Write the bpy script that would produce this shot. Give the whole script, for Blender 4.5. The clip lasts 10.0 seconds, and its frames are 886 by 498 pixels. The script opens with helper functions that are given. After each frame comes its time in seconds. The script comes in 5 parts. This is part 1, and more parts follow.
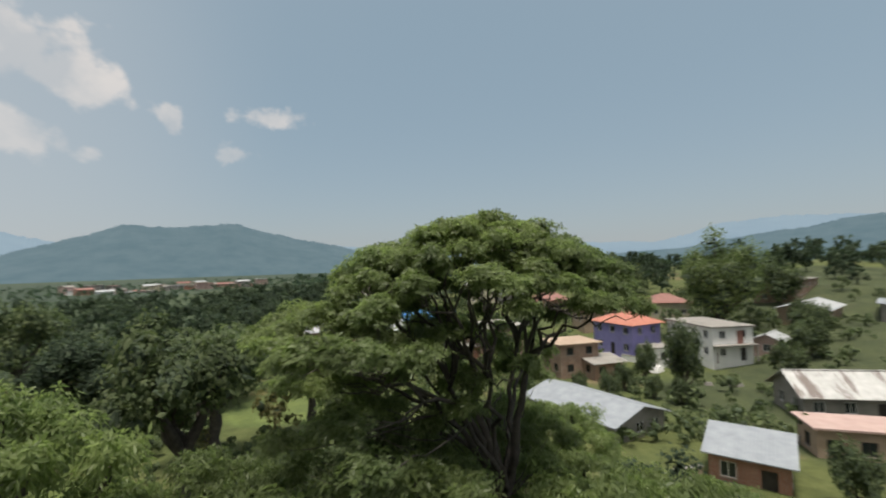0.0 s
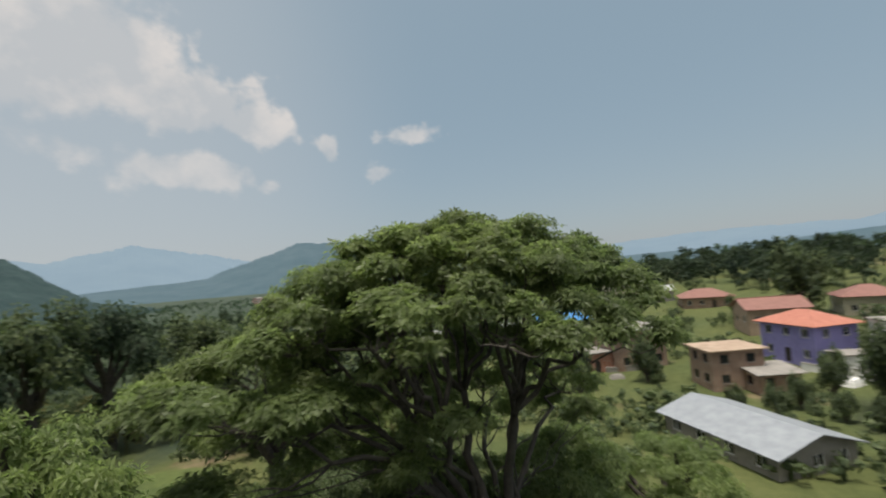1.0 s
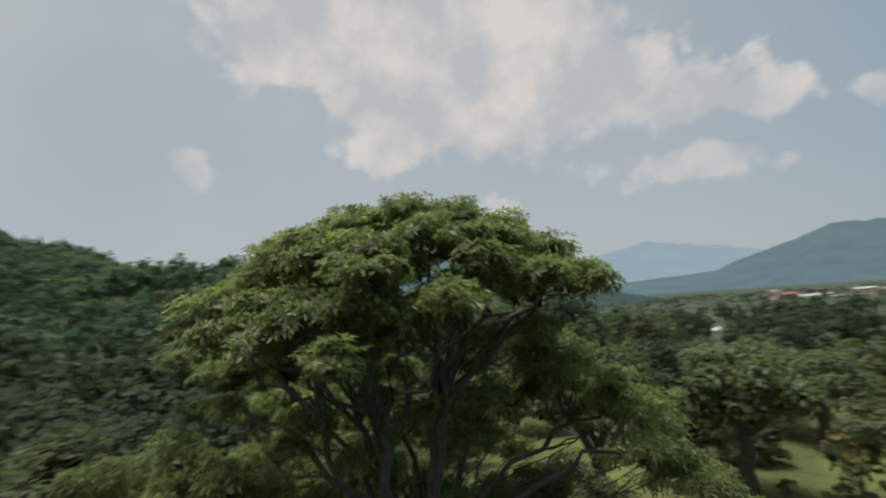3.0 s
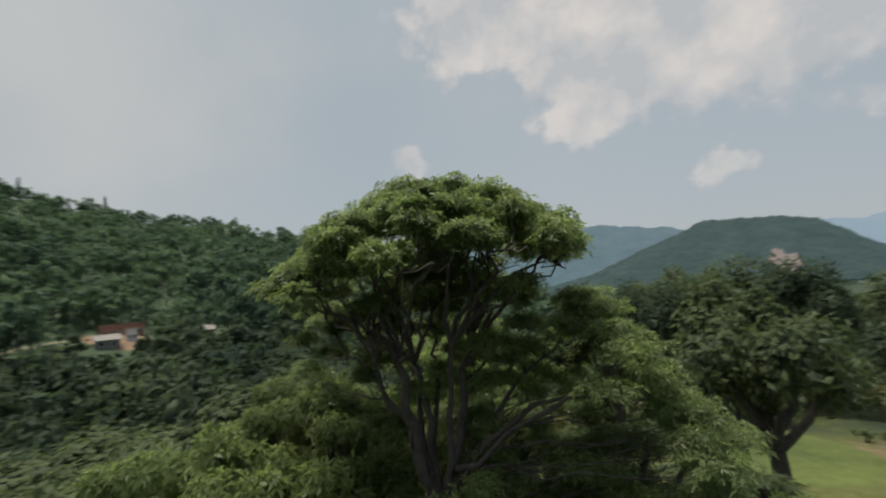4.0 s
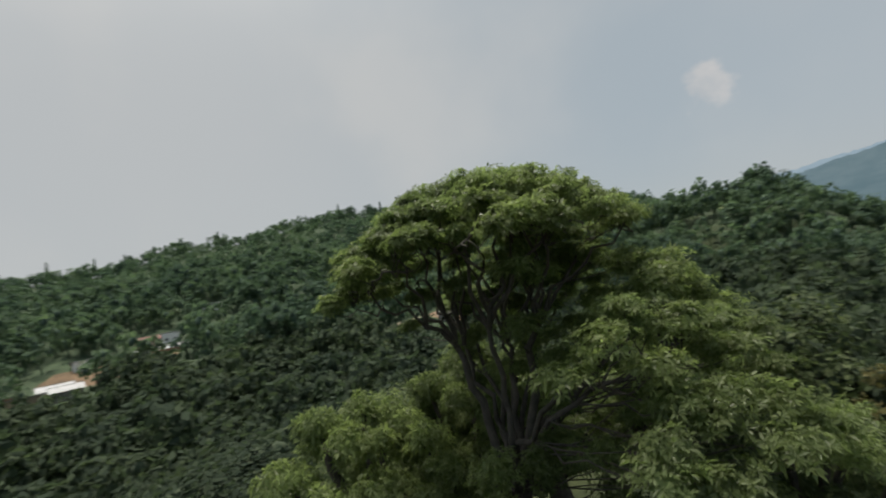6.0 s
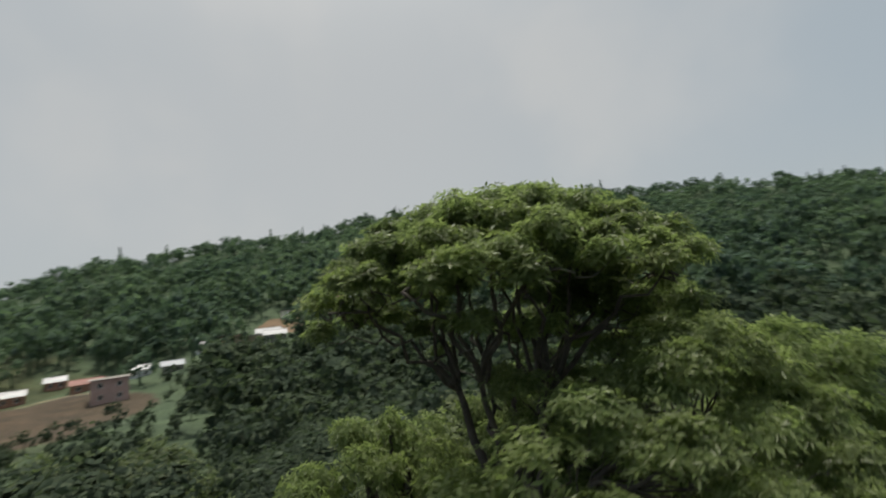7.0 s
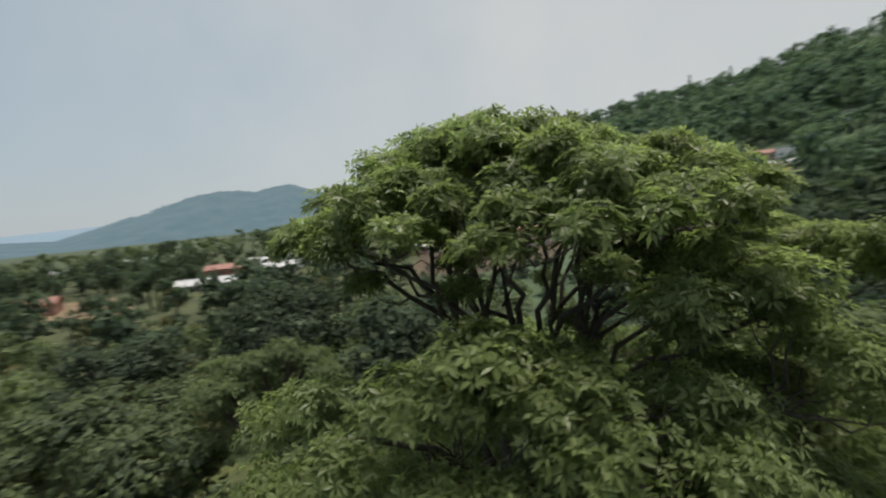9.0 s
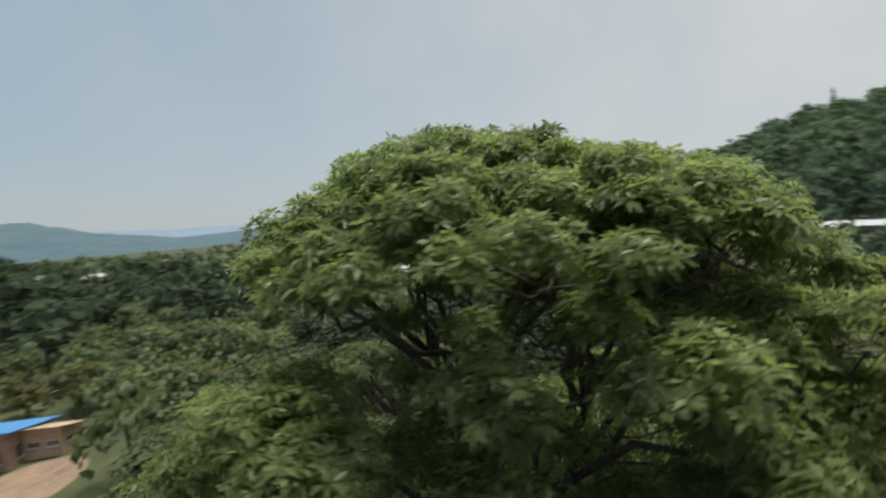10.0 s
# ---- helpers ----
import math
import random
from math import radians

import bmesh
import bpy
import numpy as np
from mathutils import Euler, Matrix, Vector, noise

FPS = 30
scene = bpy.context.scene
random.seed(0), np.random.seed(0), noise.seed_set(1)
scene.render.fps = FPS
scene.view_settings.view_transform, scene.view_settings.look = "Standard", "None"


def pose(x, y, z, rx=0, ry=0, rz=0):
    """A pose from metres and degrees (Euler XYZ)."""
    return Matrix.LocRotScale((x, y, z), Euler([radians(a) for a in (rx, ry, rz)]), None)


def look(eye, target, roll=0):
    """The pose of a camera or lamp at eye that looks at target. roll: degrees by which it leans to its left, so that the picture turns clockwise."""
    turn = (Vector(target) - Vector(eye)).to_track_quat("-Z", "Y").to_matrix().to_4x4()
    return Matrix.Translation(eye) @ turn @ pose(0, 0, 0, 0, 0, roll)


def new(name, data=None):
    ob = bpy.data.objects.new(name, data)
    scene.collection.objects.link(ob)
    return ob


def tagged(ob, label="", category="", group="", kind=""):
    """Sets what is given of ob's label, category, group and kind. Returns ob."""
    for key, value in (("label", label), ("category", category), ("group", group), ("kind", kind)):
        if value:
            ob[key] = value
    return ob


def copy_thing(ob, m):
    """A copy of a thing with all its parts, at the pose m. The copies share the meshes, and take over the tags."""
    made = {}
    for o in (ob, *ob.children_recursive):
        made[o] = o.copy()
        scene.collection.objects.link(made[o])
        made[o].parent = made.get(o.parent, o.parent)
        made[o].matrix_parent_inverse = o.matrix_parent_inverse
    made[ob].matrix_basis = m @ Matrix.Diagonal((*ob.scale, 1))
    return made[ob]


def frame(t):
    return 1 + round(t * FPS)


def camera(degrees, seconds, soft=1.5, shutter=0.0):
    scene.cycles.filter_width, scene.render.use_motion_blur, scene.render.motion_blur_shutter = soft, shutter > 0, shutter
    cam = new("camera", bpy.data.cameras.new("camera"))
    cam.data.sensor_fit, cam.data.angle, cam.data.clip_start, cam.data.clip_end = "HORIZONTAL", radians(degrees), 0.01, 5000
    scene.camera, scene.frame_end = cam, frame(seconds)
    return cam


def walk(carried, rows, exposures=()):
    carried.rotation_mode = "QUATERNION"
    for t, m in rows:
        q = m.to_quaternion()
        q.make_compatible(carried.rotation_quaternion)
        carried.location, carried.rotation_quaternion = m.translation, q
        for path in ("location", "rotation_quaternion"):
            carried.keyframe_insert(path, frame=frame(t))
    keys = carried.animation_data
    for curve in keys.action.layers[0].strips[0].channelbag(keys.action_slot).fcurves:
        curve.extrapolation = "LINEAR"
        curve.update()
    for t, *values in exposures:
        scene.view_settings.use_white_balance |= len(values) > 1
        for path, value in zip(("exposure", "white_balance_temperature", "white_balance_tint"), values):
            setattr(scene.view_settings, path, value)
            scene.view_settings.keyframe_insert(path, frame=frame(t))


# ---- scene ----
cam = camera(89.5, 10.0, soft=2.0, shutter=0.5)
PATH = [
    (0, (0.130, -12.869, 17.823), (0.107, -2.874, 18.151), -1.58),
    (0.5, (1.982, -11.699, 17.907), (0.518, -1.814, 18.298), -3.07),
    (1, (3.598, -10.225, 17.925), (0.532, -0.721, 18.448), -4.68),
    (1.5, (5.123, -8.500, 17.901), (0.259, 0.211, 18.578), -6.20),
    (2, (6.471, -6.594, 17.836), (-0.462, 0.541, 18.849), -4.68),
    (2.5, (7.930, -4.535, 17.561), (-0.744, 0.292, 18.766), -3.90),
    (3, (9.324, -2.439, 17.182), (-0.359, -0.259, 18.400), -4.25),
    (3.5, (10.313, -0.499, 16.839), (0.382, -0.788, 17.974), -4.66),
    (4, (10.684, 1.166, 16.551), (1.011, -1.144, 17.601), -4.93),
    (4.5, (10.652, 2.665, 16.395), (1.675, -1.621, 17.417), -6.90),
    (5, (10.267, 3.980, 16.284), (2.208, -1.862, 17.250), -8.61),
    (5.5, (9.520, 5.119, 16.322), (2.209, -1.611, 17.443), -10.29),
    (6, (8.454, 6.122, 16.308), (2.210, -1.599, 17.490), -11.68),
    (6.5, (6.830, 6.593, 16.581), (2.066, -2.106, 17.858), -9.81),
    (7, (4.842, 6.659, 16.957), (1.831, -2.792, 18.224), -6.12),
    (7.5, (2.863, 6.632, 17.333), (1.689, -3.258, 18.237), -3.42),
    (8, (1.081, 6.655, 17.577), (1.807, -3.319, 17.609), -3.36),
    (8.5, (-0.628, 6.269, 17.709), (2.504, -3.186, 16.825), -4.02),
    (9, (-2.145, 5.366, 17.700), (3.455, -2.865, 16.760), -5.79),
    (9.5, (-3.399, 4.007, 17.714), (3.993, -2.682, 16.923), -6.92),
    (10, (-4.373, 2.294, 17.802), (4.389, -2.487, 17.191), -4.54),
]
walk(cam, [(t, look(eye, target, roll)) for t, eye, target, roll in PATH], [(0, 0.42), (2, 0.32), (5, 0.27), (8, 0.34), (9, 0.5), (10, 0.56)])

# ---- sky and sun ----
SUN_AZ, SUN_EL = 172.0, 80.0      # azimuth counted to the left from +y
rng = np.random.default_rng(7)


def heading(az, el=0.0):
    a, e = radians(az), radians(el)
    return Vector((-math.sin(a) * math.cos(e), math.cos(a) * math.cos(e), math.sin(e)))


def build_world():
    world = bpy.data.worlds.new("sky")
    scene.world = world
    world.use_nodes = True
    nt = world.node_tree
    nt.nodes.clear()
    N = nt.nodes.new
    L = nt.links.new

    def math_node(op, a, b=None, c=None, clamp=False):
        n = N("ShaderNodeMath")
        n.operation, n.use_clamp = op, clamp
        for k, v in enumerate((a, b, c)):
            if v is None:
                continue
            if isinstance(v, (int, float)):
                n.inputs[k].default_value = v
            else:
                L(v, n.inputs[k])
        return n.outputs[0]

    def mix(fac, a, b):
        n = N("ShaderNodeMix")
        n.data_type = "RGBA"
        for sock, v in ((n.inputs[0], fac), (n.inputs[6], a), (n.inputs[7], b)):
            if isinstance(v, (tuple, float, int)):
                sock.default_value = v
            else:
                L(v, sock)
        return n.outputs[2]

    tc = N("ShaderNodeTexCoord")
    sky = N("ShaderNodeTexSky")
    sky.sky_type, sky.sun_disc = "NISHITA", False
    sky.sun_elevation, sky.sun_rotation = radians(SUN_EL), radians(-SUN_AZ)
    sky.air_density, sky.dust_density, sky.ozone_density = 1.0, 2.5, 1.5
    gain = N("ShaderNodeVectorMath")
    gain.operation = "SCALE"
    L(sky.outputs[0], gain.inputs[0])
    gain.inputs[3].default_value = 0.07
    sep = N("ShaderNodeSeparateXYZ")
    L(tc.outputs["Generated"], sep.inputs[0])
    up = sep.outputs[2]
    # milky veil: thick towards the sun and near the horizon
    dot = N("ShaderNodeVectorMath")
    dot.operation = "DOT_PRODUCT"
    L(tc.outputs["Generated"], dot.inputs[0])
    dot.inputs[1].default_value = heading(175, 24)
    toward = math_node("MULTIPLY_ADD", dot.outputs["Value"], 0.5, 0.5)
    veil_sun = math_node("POWER", toward, 2.2)
    low = math_node("POWER", math_node("SUBTRACT", 1.0, math_node("MAXIMUM", up, 0.0), clamp=True), 7.0)
    veil = math_node("ADD", math_node("MULTIPLY", veil_sun, 0.75), math_node("MULTIPLY", low, 0.5), clamp=True)
    veil = math_node("MULTIPLY_ADD", veil, 0.45, 0.52, clamp=True)
    soft = N("ShaderNodeTexNoise")
    soft.inputs["Scale"].default_value, soft.inputs["Detail"].default_value = 2.2, 4
    L(tc.outputs["Generated"], soft.inputs["Vector"])
    haze = mix(veil_sun, (0.34, 0.455, 0.51, 1), (0.50, 0.515, 0.51, 1))
    haze = mix(low, haze, (0.45, 0.475, 0.49, 1))
    base = mix(veil, gain.outputs[0], haze)
    # thin bright patches in the veil
    thin = N("ShaderNodeMapRange")
    thin.interpolation_type = "SMOOTHSTEP"
    thin.inputs[1].default_value, thin.inputs[2].default_value = 0.45, 0.75
    L(soft.outputs[0], thin.inputs[0])
    base = mix(math_node("MULTIPLY", thin.outputs[0], math_node("MULTIPLY", veil_sun, 0.4)), base, (0.60, 0.58, 0.55, 1))
    # a broad pale bank under the cumulus
    bank = N("ShaderNodeVectorMath")
    bank.operation = "DOT_PRODUCT"
    L(tc.outputs["Generated"], bank.inputs[0])
    bank.inputs[1].default_value = heading(68, 14)
    spread = N("ShaderNodeMapRange")
    spread.interpolation_type = "SMOOTHSTEP"
    spread.inputs[1].default_value, spread.inputs[2].default_value = 0.66, 0.98
    spread.inputs[4].default_value = 0.46
    L(bank.outputs["Value"], spread.inputs[0])
    base = mix(spread.outputs[0], base, (0.475, 0.495, 0.51, 1))
    # the bright aureole of a hazy sun
    halo = N("ShaderNodeVectorMath")
    halo.operation = "DOT_PRODUCT"
    L(tc.outputs["Generated"], halo.inputs[0])
    halo.inputs[1].default_value = heading(SUN_AZ, SUN_EL)
    glare = math_node("MULTIPLY", math_node("POWER", math_node("MAXIMUM", halo.outputs["Value"], 0.0), 12.0), 2.2)
    shine = N("ShaderNodeVectorMath")
    shine.operation = "SCALE"
    shine.inputs[0].default_value = (1.0, 0.96, 0.88)
    L(glare, shine.inputs[3])
    lit = N("ShaderNodeVectorMath")
    L(base, lit.inputs[0])
    L(shine.outputs[0], lit.inputs[1])
    base = lit.outputs[0]
    # cumulus: soft shapes at their bearings, broken by noise
    warp = N("ShaderNodeTexNoise")
    warp.inputs["Scale"].default_value, warp.inputs["Detail"].default_value, warp.inputs["Roughness"].default_value = 7.5, 9, 0.58
    L(tc.outputs["Generated"], warp.inputs["Vector"])
    puff = N("ShaderNodeTexVoronoi")
    puff.feature = "SMOOTH_F1"
    puff.inputs["Scale"].default_value, puff.inputs["Smoothness"].default_value = 13.0, 0.6
    L(tc.outputs["Generated"], puff.inputs["Vector"])
    az = math_node("ARCTAN2", math_node("MULTIPLY", sep.outputs[0], -1.0), sep.outputs[1])
    el = math_node("ARCSINE", up)
    fray = N("ShaderNodeTexNoise")
    fray.inputs["Scale"].default_value, fray.inputs["Detail"].default_value, fray.inputs["Roughness"].default_value = 9.0, 6, 0.6
    L(tc.outputs["Generated"], fray.inputs["Vector"])
    fray_xyz = N("ShaderNodeSeparateColor")
    L(fray.outputs["Color"], fray_xyz.inputs[0])
    az = math_node("ADD", az, math_node("MULTIPLY", math_node("SUBTRACT", fray_xyz.outputs[0], 0.5), radians(11.0)))
    el = math_node("ADD", el, math_node("MULTIPLY", math_node("SUBTRACT", fray_xyz.outputs[1], 0.5), radians(6.0)))
    total = None
    # azimuth, elevation, half width, half height (degrees), weight
    for ca, ce, ra, re, wgt in ((88, 37, 17, 9.5, 1.6), (72, 34.5, 14, 9.5, 1.65), (65, 29, 11.5, 6.5, 1.6), (56, 23.5, 9, 5.5, 1.45), (47, 20.5, 7.5, 3.8, 1.4), (40.5, 19.4, 4.2, 2.6, 1.2), (66, 22, 10, 5, 1.3), (78, 26, 13, 7, 1.4), (84, 20.5, 7, 3.4, 1.05), (98, 30, 7, 3.6, 1.1), (68, 19, 9, 3.4, 0.8),
                                (46, 13.7, 10, 2.3, 0.85), (37.3, 12.0, 2.6, 1.4, 0.7), (60, 15, 9, 2.6, 0.56), (44.9, 26.4, 1.7, 2.6, 0.66), (41.2, 23.2, 2.3, 1.4, 0.74), (20.6, 17.9, 4.4, 1.5, 0.92), (31.5, 16.4, 2.2, 1.9, 0.95), (25.1, 13.2, 3.0, 1.2, 0.85),
                                (69.8, 11.7, 3.6, 1.7, 0.85), (106.9, 16.7, 2.9, 2.9, 0.9), (36.5, 34, 2.0, 1.5, 0.6)):
        da = math_node("DIVIDE", math_node("SUBTRACT", az, radians(ca)), radians(ra))
        de = math_node("DIVIDE", math_node("SUBTRACT", el, radians(ce)), radians(re))
        d2 = math_node("ADD", math_node("MULTIPLY", da, da), math_node("MULTIPLY", de, de))
        blob = math_node("MULTIPLY", math_node("POWER", 2.718, math_node("MULTIPLY", d2, -0.9)), wgt)
        total = blob if total is None else math_node("MAXIMUM", total, blob)
    rough = math_node("ADD", math_node("MULTIPLY", math_node("SUBTRACT", warp.outputs[0], 0.5), 1.4),
                      math_node("MULTIPLY", math_node("SUBTRACT", 0.42, puff.outputs["Distance"]), 0.32))
    curl = N("ShaderNodeTexNoise")
    curl.inputs["Scale"].default_value, curl.inputs["Detail"].default_value = 26.0, 5
    L(tc.outputs["Generated"], curl.inputs["Vector"])
    rough = math_node("ADD", rough, math_node("MULTIPLY", math_node("SUBTRACT", curl.outputs[0], 0.5), 0.62))
    density = math_node("ADD", total, rough)
    body = N("ShaderNodeMapRange")
    body.interpolation_type = "SMOOTHSTEP"
    body.inputs[1].default_value, body.inputs[2].default_value = 0.36, 0.78
    L(math_node("MULTIPLY", density, math_node("GREATER_THAN", total, 0.04)), body.inputs[0])
    shade = N("ShaderNodeMapRange")
    shade.inputs[1].default_value, shade.inputs[2].default_value = 0.42, 0.64
    L(warp.outputs[0], shade.inputs[0])
    white = mix(shade.outputs[0], (0.46, 0.475, 0.49, 1), (0.65, 0.61, 0.58, 1))
    thick = N("ShaderNodeMapRange")
    thick.interpolation_type = "SMOOTHSTEP"
    thick.inputs[1].default_value, thick.inputs[2].default_value = radians(12.0), radians(24.0)
    thick.inputs[3].default_value, thick.inputs[4].default_value = 0.6, 0.94
    L(el, thick.inputs[0])
    final = mix(math_node("MULTIPLY", body.outputs[0], thick.outputs[0]), base, white)
    back = N("ShaderNodeBackground")
    L(final, back.inputs[0])
    back.inputs[1].default_value = 0.87
    out = N("ShaderNodeOutputWorld")
    L(back.outputs[0], out.inputs[0])


build_world()
sun = new("sun", bpy.data.lights.new("sun", "SUN"))
sun.data.energy, sun.data.angle, sun.data.color = 3.1, radians(12.0), (1.0, 0.94, 0.84)
sun.matrix_world = look(heading(SUN_AZ, SUN_EL) * 100, (0, 0, 0))


# ---- materials ----
def material(name, rough=0.8, metal=0.0):
    m = bpy.data.materials.new(name)
    m.use_nodes = True
    b = m.node_tree.nodes["Principled BSDF"]
    b.inputs["Roughness"].default_value, b.inputs["Metallic"].default_value = rough, metal
    b.inputs["Specular IOR Level"].default_value = 0.3
    return m, m.node_tree, b


def ramp(nt, fac, *stops):
    r = nt.nodes.new("ShaderNodeValToRGB")
    while len(r.color_ramp.elements) < len(stops):
        r.color_ramp.elements.new(0.5)
    for e, (p, c) in zip(r.color_ramp.elements, stops):
        e.position, e.color = p, (*c, 1)
    nt.links.new(fac, r.inputs[0])
    return r.outputs[0]


def noise_of(nt, scale, detail=5, rough=0.6, vec=None):
    n = nt.nodes.new("ShaderNodeTexNoise")
    n.inputs["Scale"].default_value, n.inputs["Detail"].default_value, n.inputs["Roughness"].default_value = scale, detail, rough
    if vec is None:
        vec = nt.nodes.new("ShaderNodeTexCoord").outputs["Object"]
    nt.links.new(vec, n.inputs["Vector"])
    return n.outputs[0]


def blend(nt, a, b, fac, kind="MIX"):
    n = nt.nodes.new("ShaderNodeMix")
    n.data_type, n.blend_type = "RGBA", kind
    for sock, v in ((n.inputs[0], fac), (n.inputs[6], a), (n.inputs[7], b)):
        if isinstance(v, (tuple, float, int)):
            sock.default_value = v if not isinstance(v, tuple) else (*v, 1)[:4]
        else:
            nt.links.new(v, sock)
    return n.outputs[2]


def bump(nt, b, height, strength=0.3, dist=0.05):
    n = nt.nodes.new("ShaderNodeBump")
    n.inputs["Strength"].default_value, n.inputs["Distance"].default_value = strength, dist
    nt.links.new(height, n.inputs["Height"])
    nt.links.new(n.outputs[0], b.inputs["Normal"])


def leaf_material(name, dark, mid, light, through_part=0.35, gloss=0.5, patch_scale=0.35, uneven=0.18):
    """Foliage: each leaf its own green, with light passing through."""
    m, nt, b = material(name, gloss)
    dark, mid, light = (tuple(c * 1.25 for c in col) for col in (dark, mid, light))
    b.inputs["Specular IOR Level"].default_value = 0.30 if gloss < 0.5 else 0.15
    geo = nt.nodes.new("ShaderNodeNewGeometry")
    each = ramp(nt, geo.outputs["Random Per Island"], (0.0, dark), (0.55, mid), (1.0, light))
    info = nt.nodes.new("ShaderNodeObjectInfo")
    hue = nt.nodes.new("ShaderNodeHueSaturation")
    spread = nt.nodes.new("ShaderNodeMapRange")
    spread.inputs[3].default_value, spread.inputs[4].default_value = 0.8, 1.2
    nt.links.new(info.outputs["Random"], spread.inputs[0])
    nt.links.new(spread.outputs[0], hue.inputs["Value"])
    patch = ramp(nt, noise_of(nt, patch_scale, 3), (0.3, (1 - uneven * 1.15, 1 - uneven, 1 - uneven)), (0.7, (1 + uneven, 1 + uneven * 0.8, 1.0)))
    col = blend(nt, each, patch, 1.0, "MULTIPLY")
    nt.links.new(col, hue.inputs["Color"])
    nt.links.new(hue.outputs[0], b.inputs["Base Color"])
    tr = nt.nodes.new("ShaderNodeBsdfTranslucent")
    warm = blend(nt, hue.outputs[0], (1.0, 1.09, 0.80), 1.0, "MULTIPLY")
    nt.links.new(warm, tr.inputs[0])
    sh = nt.nodes.new("ShaderNodeMixShader")
    sh.inputs[0].default_value = through_part
    nt.links.new(b.outputs[0], sh.inputs[1])
    nt.links.new(tr.outputs[0], sh.inputs[2])
    nt.links.new(sh.outputs[0], nt.nodes["Material Output"].inputs[0])
    return m


def plain(name, low, high, scale=1.5, rough=0.85, metal=0.0, grain=0.15, stains=None):
    """Paint, plaster, soil and the like: two scales of variation and a fine relief."""
    m, nt, b = material(name, rough, metal)
    col = ramp(nt, noise_of(nt, scale, 6, 0.65), (0.3, low), (0.7, high))
    if stains:
        fac = ramp(nt, noise_of(nt, scale * 0.35, 5, 0.7), (0.52, (0, 0, 0)), (0.72, (0.75, 0.75, 0.75)))
        col = blend(nt, col, stains, fac)
    nt.links.new(col, b.inputs["Base Color"])
    bump(nt, b, noise_of(nt, scale * 12, 4), grain, 0.02)
    return m


def corrugated(name, low, high, rust, pitch=0.25, rough=0.45, metal=0.5, amount=0.62):
    m, nt, b = material(name, rough, metal)
    tc = nt.nodes.new("ShaderNodeTexCoord")
    st = nt.nodes.new("ShaderNodeMapping")
    st.inputs["Scale"].default_value = (0.9, 0.12, 0.3)
    nt.links.new(tc.outputs["Object"], st.inputs[0])
    col = ramp(nt, noise_of(nt, 1.2, 5), (0.3, low), (0.7, high))
    fac = ramp(nt, noise_of(nt, 1.3, 5, 0.7, st.outputs[0]), (amount, (0, 0, 0)), (amount + 0.1, (0.85, 0.85, 0.85)))
    nt.links.new(blend(nt, col, rust, fac), b.inputs["Base Color"])
    w = nt.nodes.new("ShaderNodeTexWave")
    w.bands_direction = "X"
    w.inputs["Scale"].default_value = 0.32 / pitch
    nt.links.new(tc.outputs["Object"], w.inputs["Vector"])
    bump(nt, b, w.outputs[1], 0.5, 0.03)
    return m


def brick_wall(name, c1, c2, mortar):
    m, nt, b = material(name, 0.9)
    tc = nt.nodes.new("ShaderNodeTexCoord")
    t = nt.nodes.new("ShaderNodeTexBrick")
    t.inputs["Scale"].default_value = 1.0
    t.inputs["Brick Width"].default_value, t.inputs["Row Height"].default_value = 0.24, 0.075
    t.inputs["Mortar Size"].default_value = 0.006
    sep = nt.nodes.new("ShaderNodeSeparateXYZ")
    nt.links.new(tc.outputs["Object"], sep.inputs[0])
    add = nt.nodes.new("ShaderNodeMath")
    nt.links.new(sep.outputs[0], add.inputs[0])
    nt.links.new(sep.outputs[1], add.inputs[1])
    cmb = nt.nodes.new("ShaderNodeCombineXYZ")
    nt.links.new(add.outputs[0], cmb.inputs[0])
    nt.links.new(sep.outputs[2], cmb.inputs[1])
    nt.links.new(cmb.outputs[0], t.inputs["Vector"])
    t.inputs["Color1"].default_value, t.inputs["Color2"].default_value, t.inputs["Mortar"].default_value = (*c1, 1), (*c2, 1), (*mortar, 1)
    dirt = ramp(nt, noise_of(nt, 0.9, 5), (0.3, (0.7, 0.68, 0.66)), (0.7, (1.05, 1.05, 1.05)))
    nt.links.new(blend(nt, t.outputs[0], dirt, 1.0, "MULTIPLY"), b.inputs["Base Color"])
    bump(nt, b, t.outputs[1], 0.4, 0.01)
    return m


M = {}
M["leaf"] = leaf_material("tree_leaf", (0.098, 0.127, 0.050), (0.146, 0.182, 0.078), (0.198, 0.238, 0.116), 0.64, 0.36)
M["leaf_mid"] = leaf_material("wood_leaf", (0.060, 0.080, 0.043), (0.088, 0.112, 0.058), (0.124, 0.148, 0.078), 0.48, 0.6)
M["leaf_dark"] = leaf_material("dark_leaf", (0.035, 0.050, 0.038), (0.048, 0.067, 0.049), (0.064, 0.085, 0.057), 0.46, 0.9, 0.05, 0.28)
# bluer, low-contrast green for far trees: haze put into the base colour
M["leaf_far"] = leaf_material("hazed_hill_leaf", (0.060, 0.090, 0.072), (0.072, 0.108, 0.083), (0.086, 0.126, 0.090), 0.48, 0.95, 0.022, 0.34)
M["leaf_dry"] = leaf_material("olive_leaf", (0.078, 0.076, 0.034), (0.108, 0.102, 0.046), (0.145, 0.132, 0.066), 0.4, 0.8)
M["bark"] = plain("bark", (0.050, 0.043, 0.036), (0.115, 0.098, 0.082), 5, 0.95, 0, 0.6)
# dull dark green for crown insides, painted in place of inner shade
M["core"] = plain("crown_inner_shade", (0.046, 0.062, 0.038), (0.074, 0.096, 0.056), 2.0, 1.0, 0, 0.3)
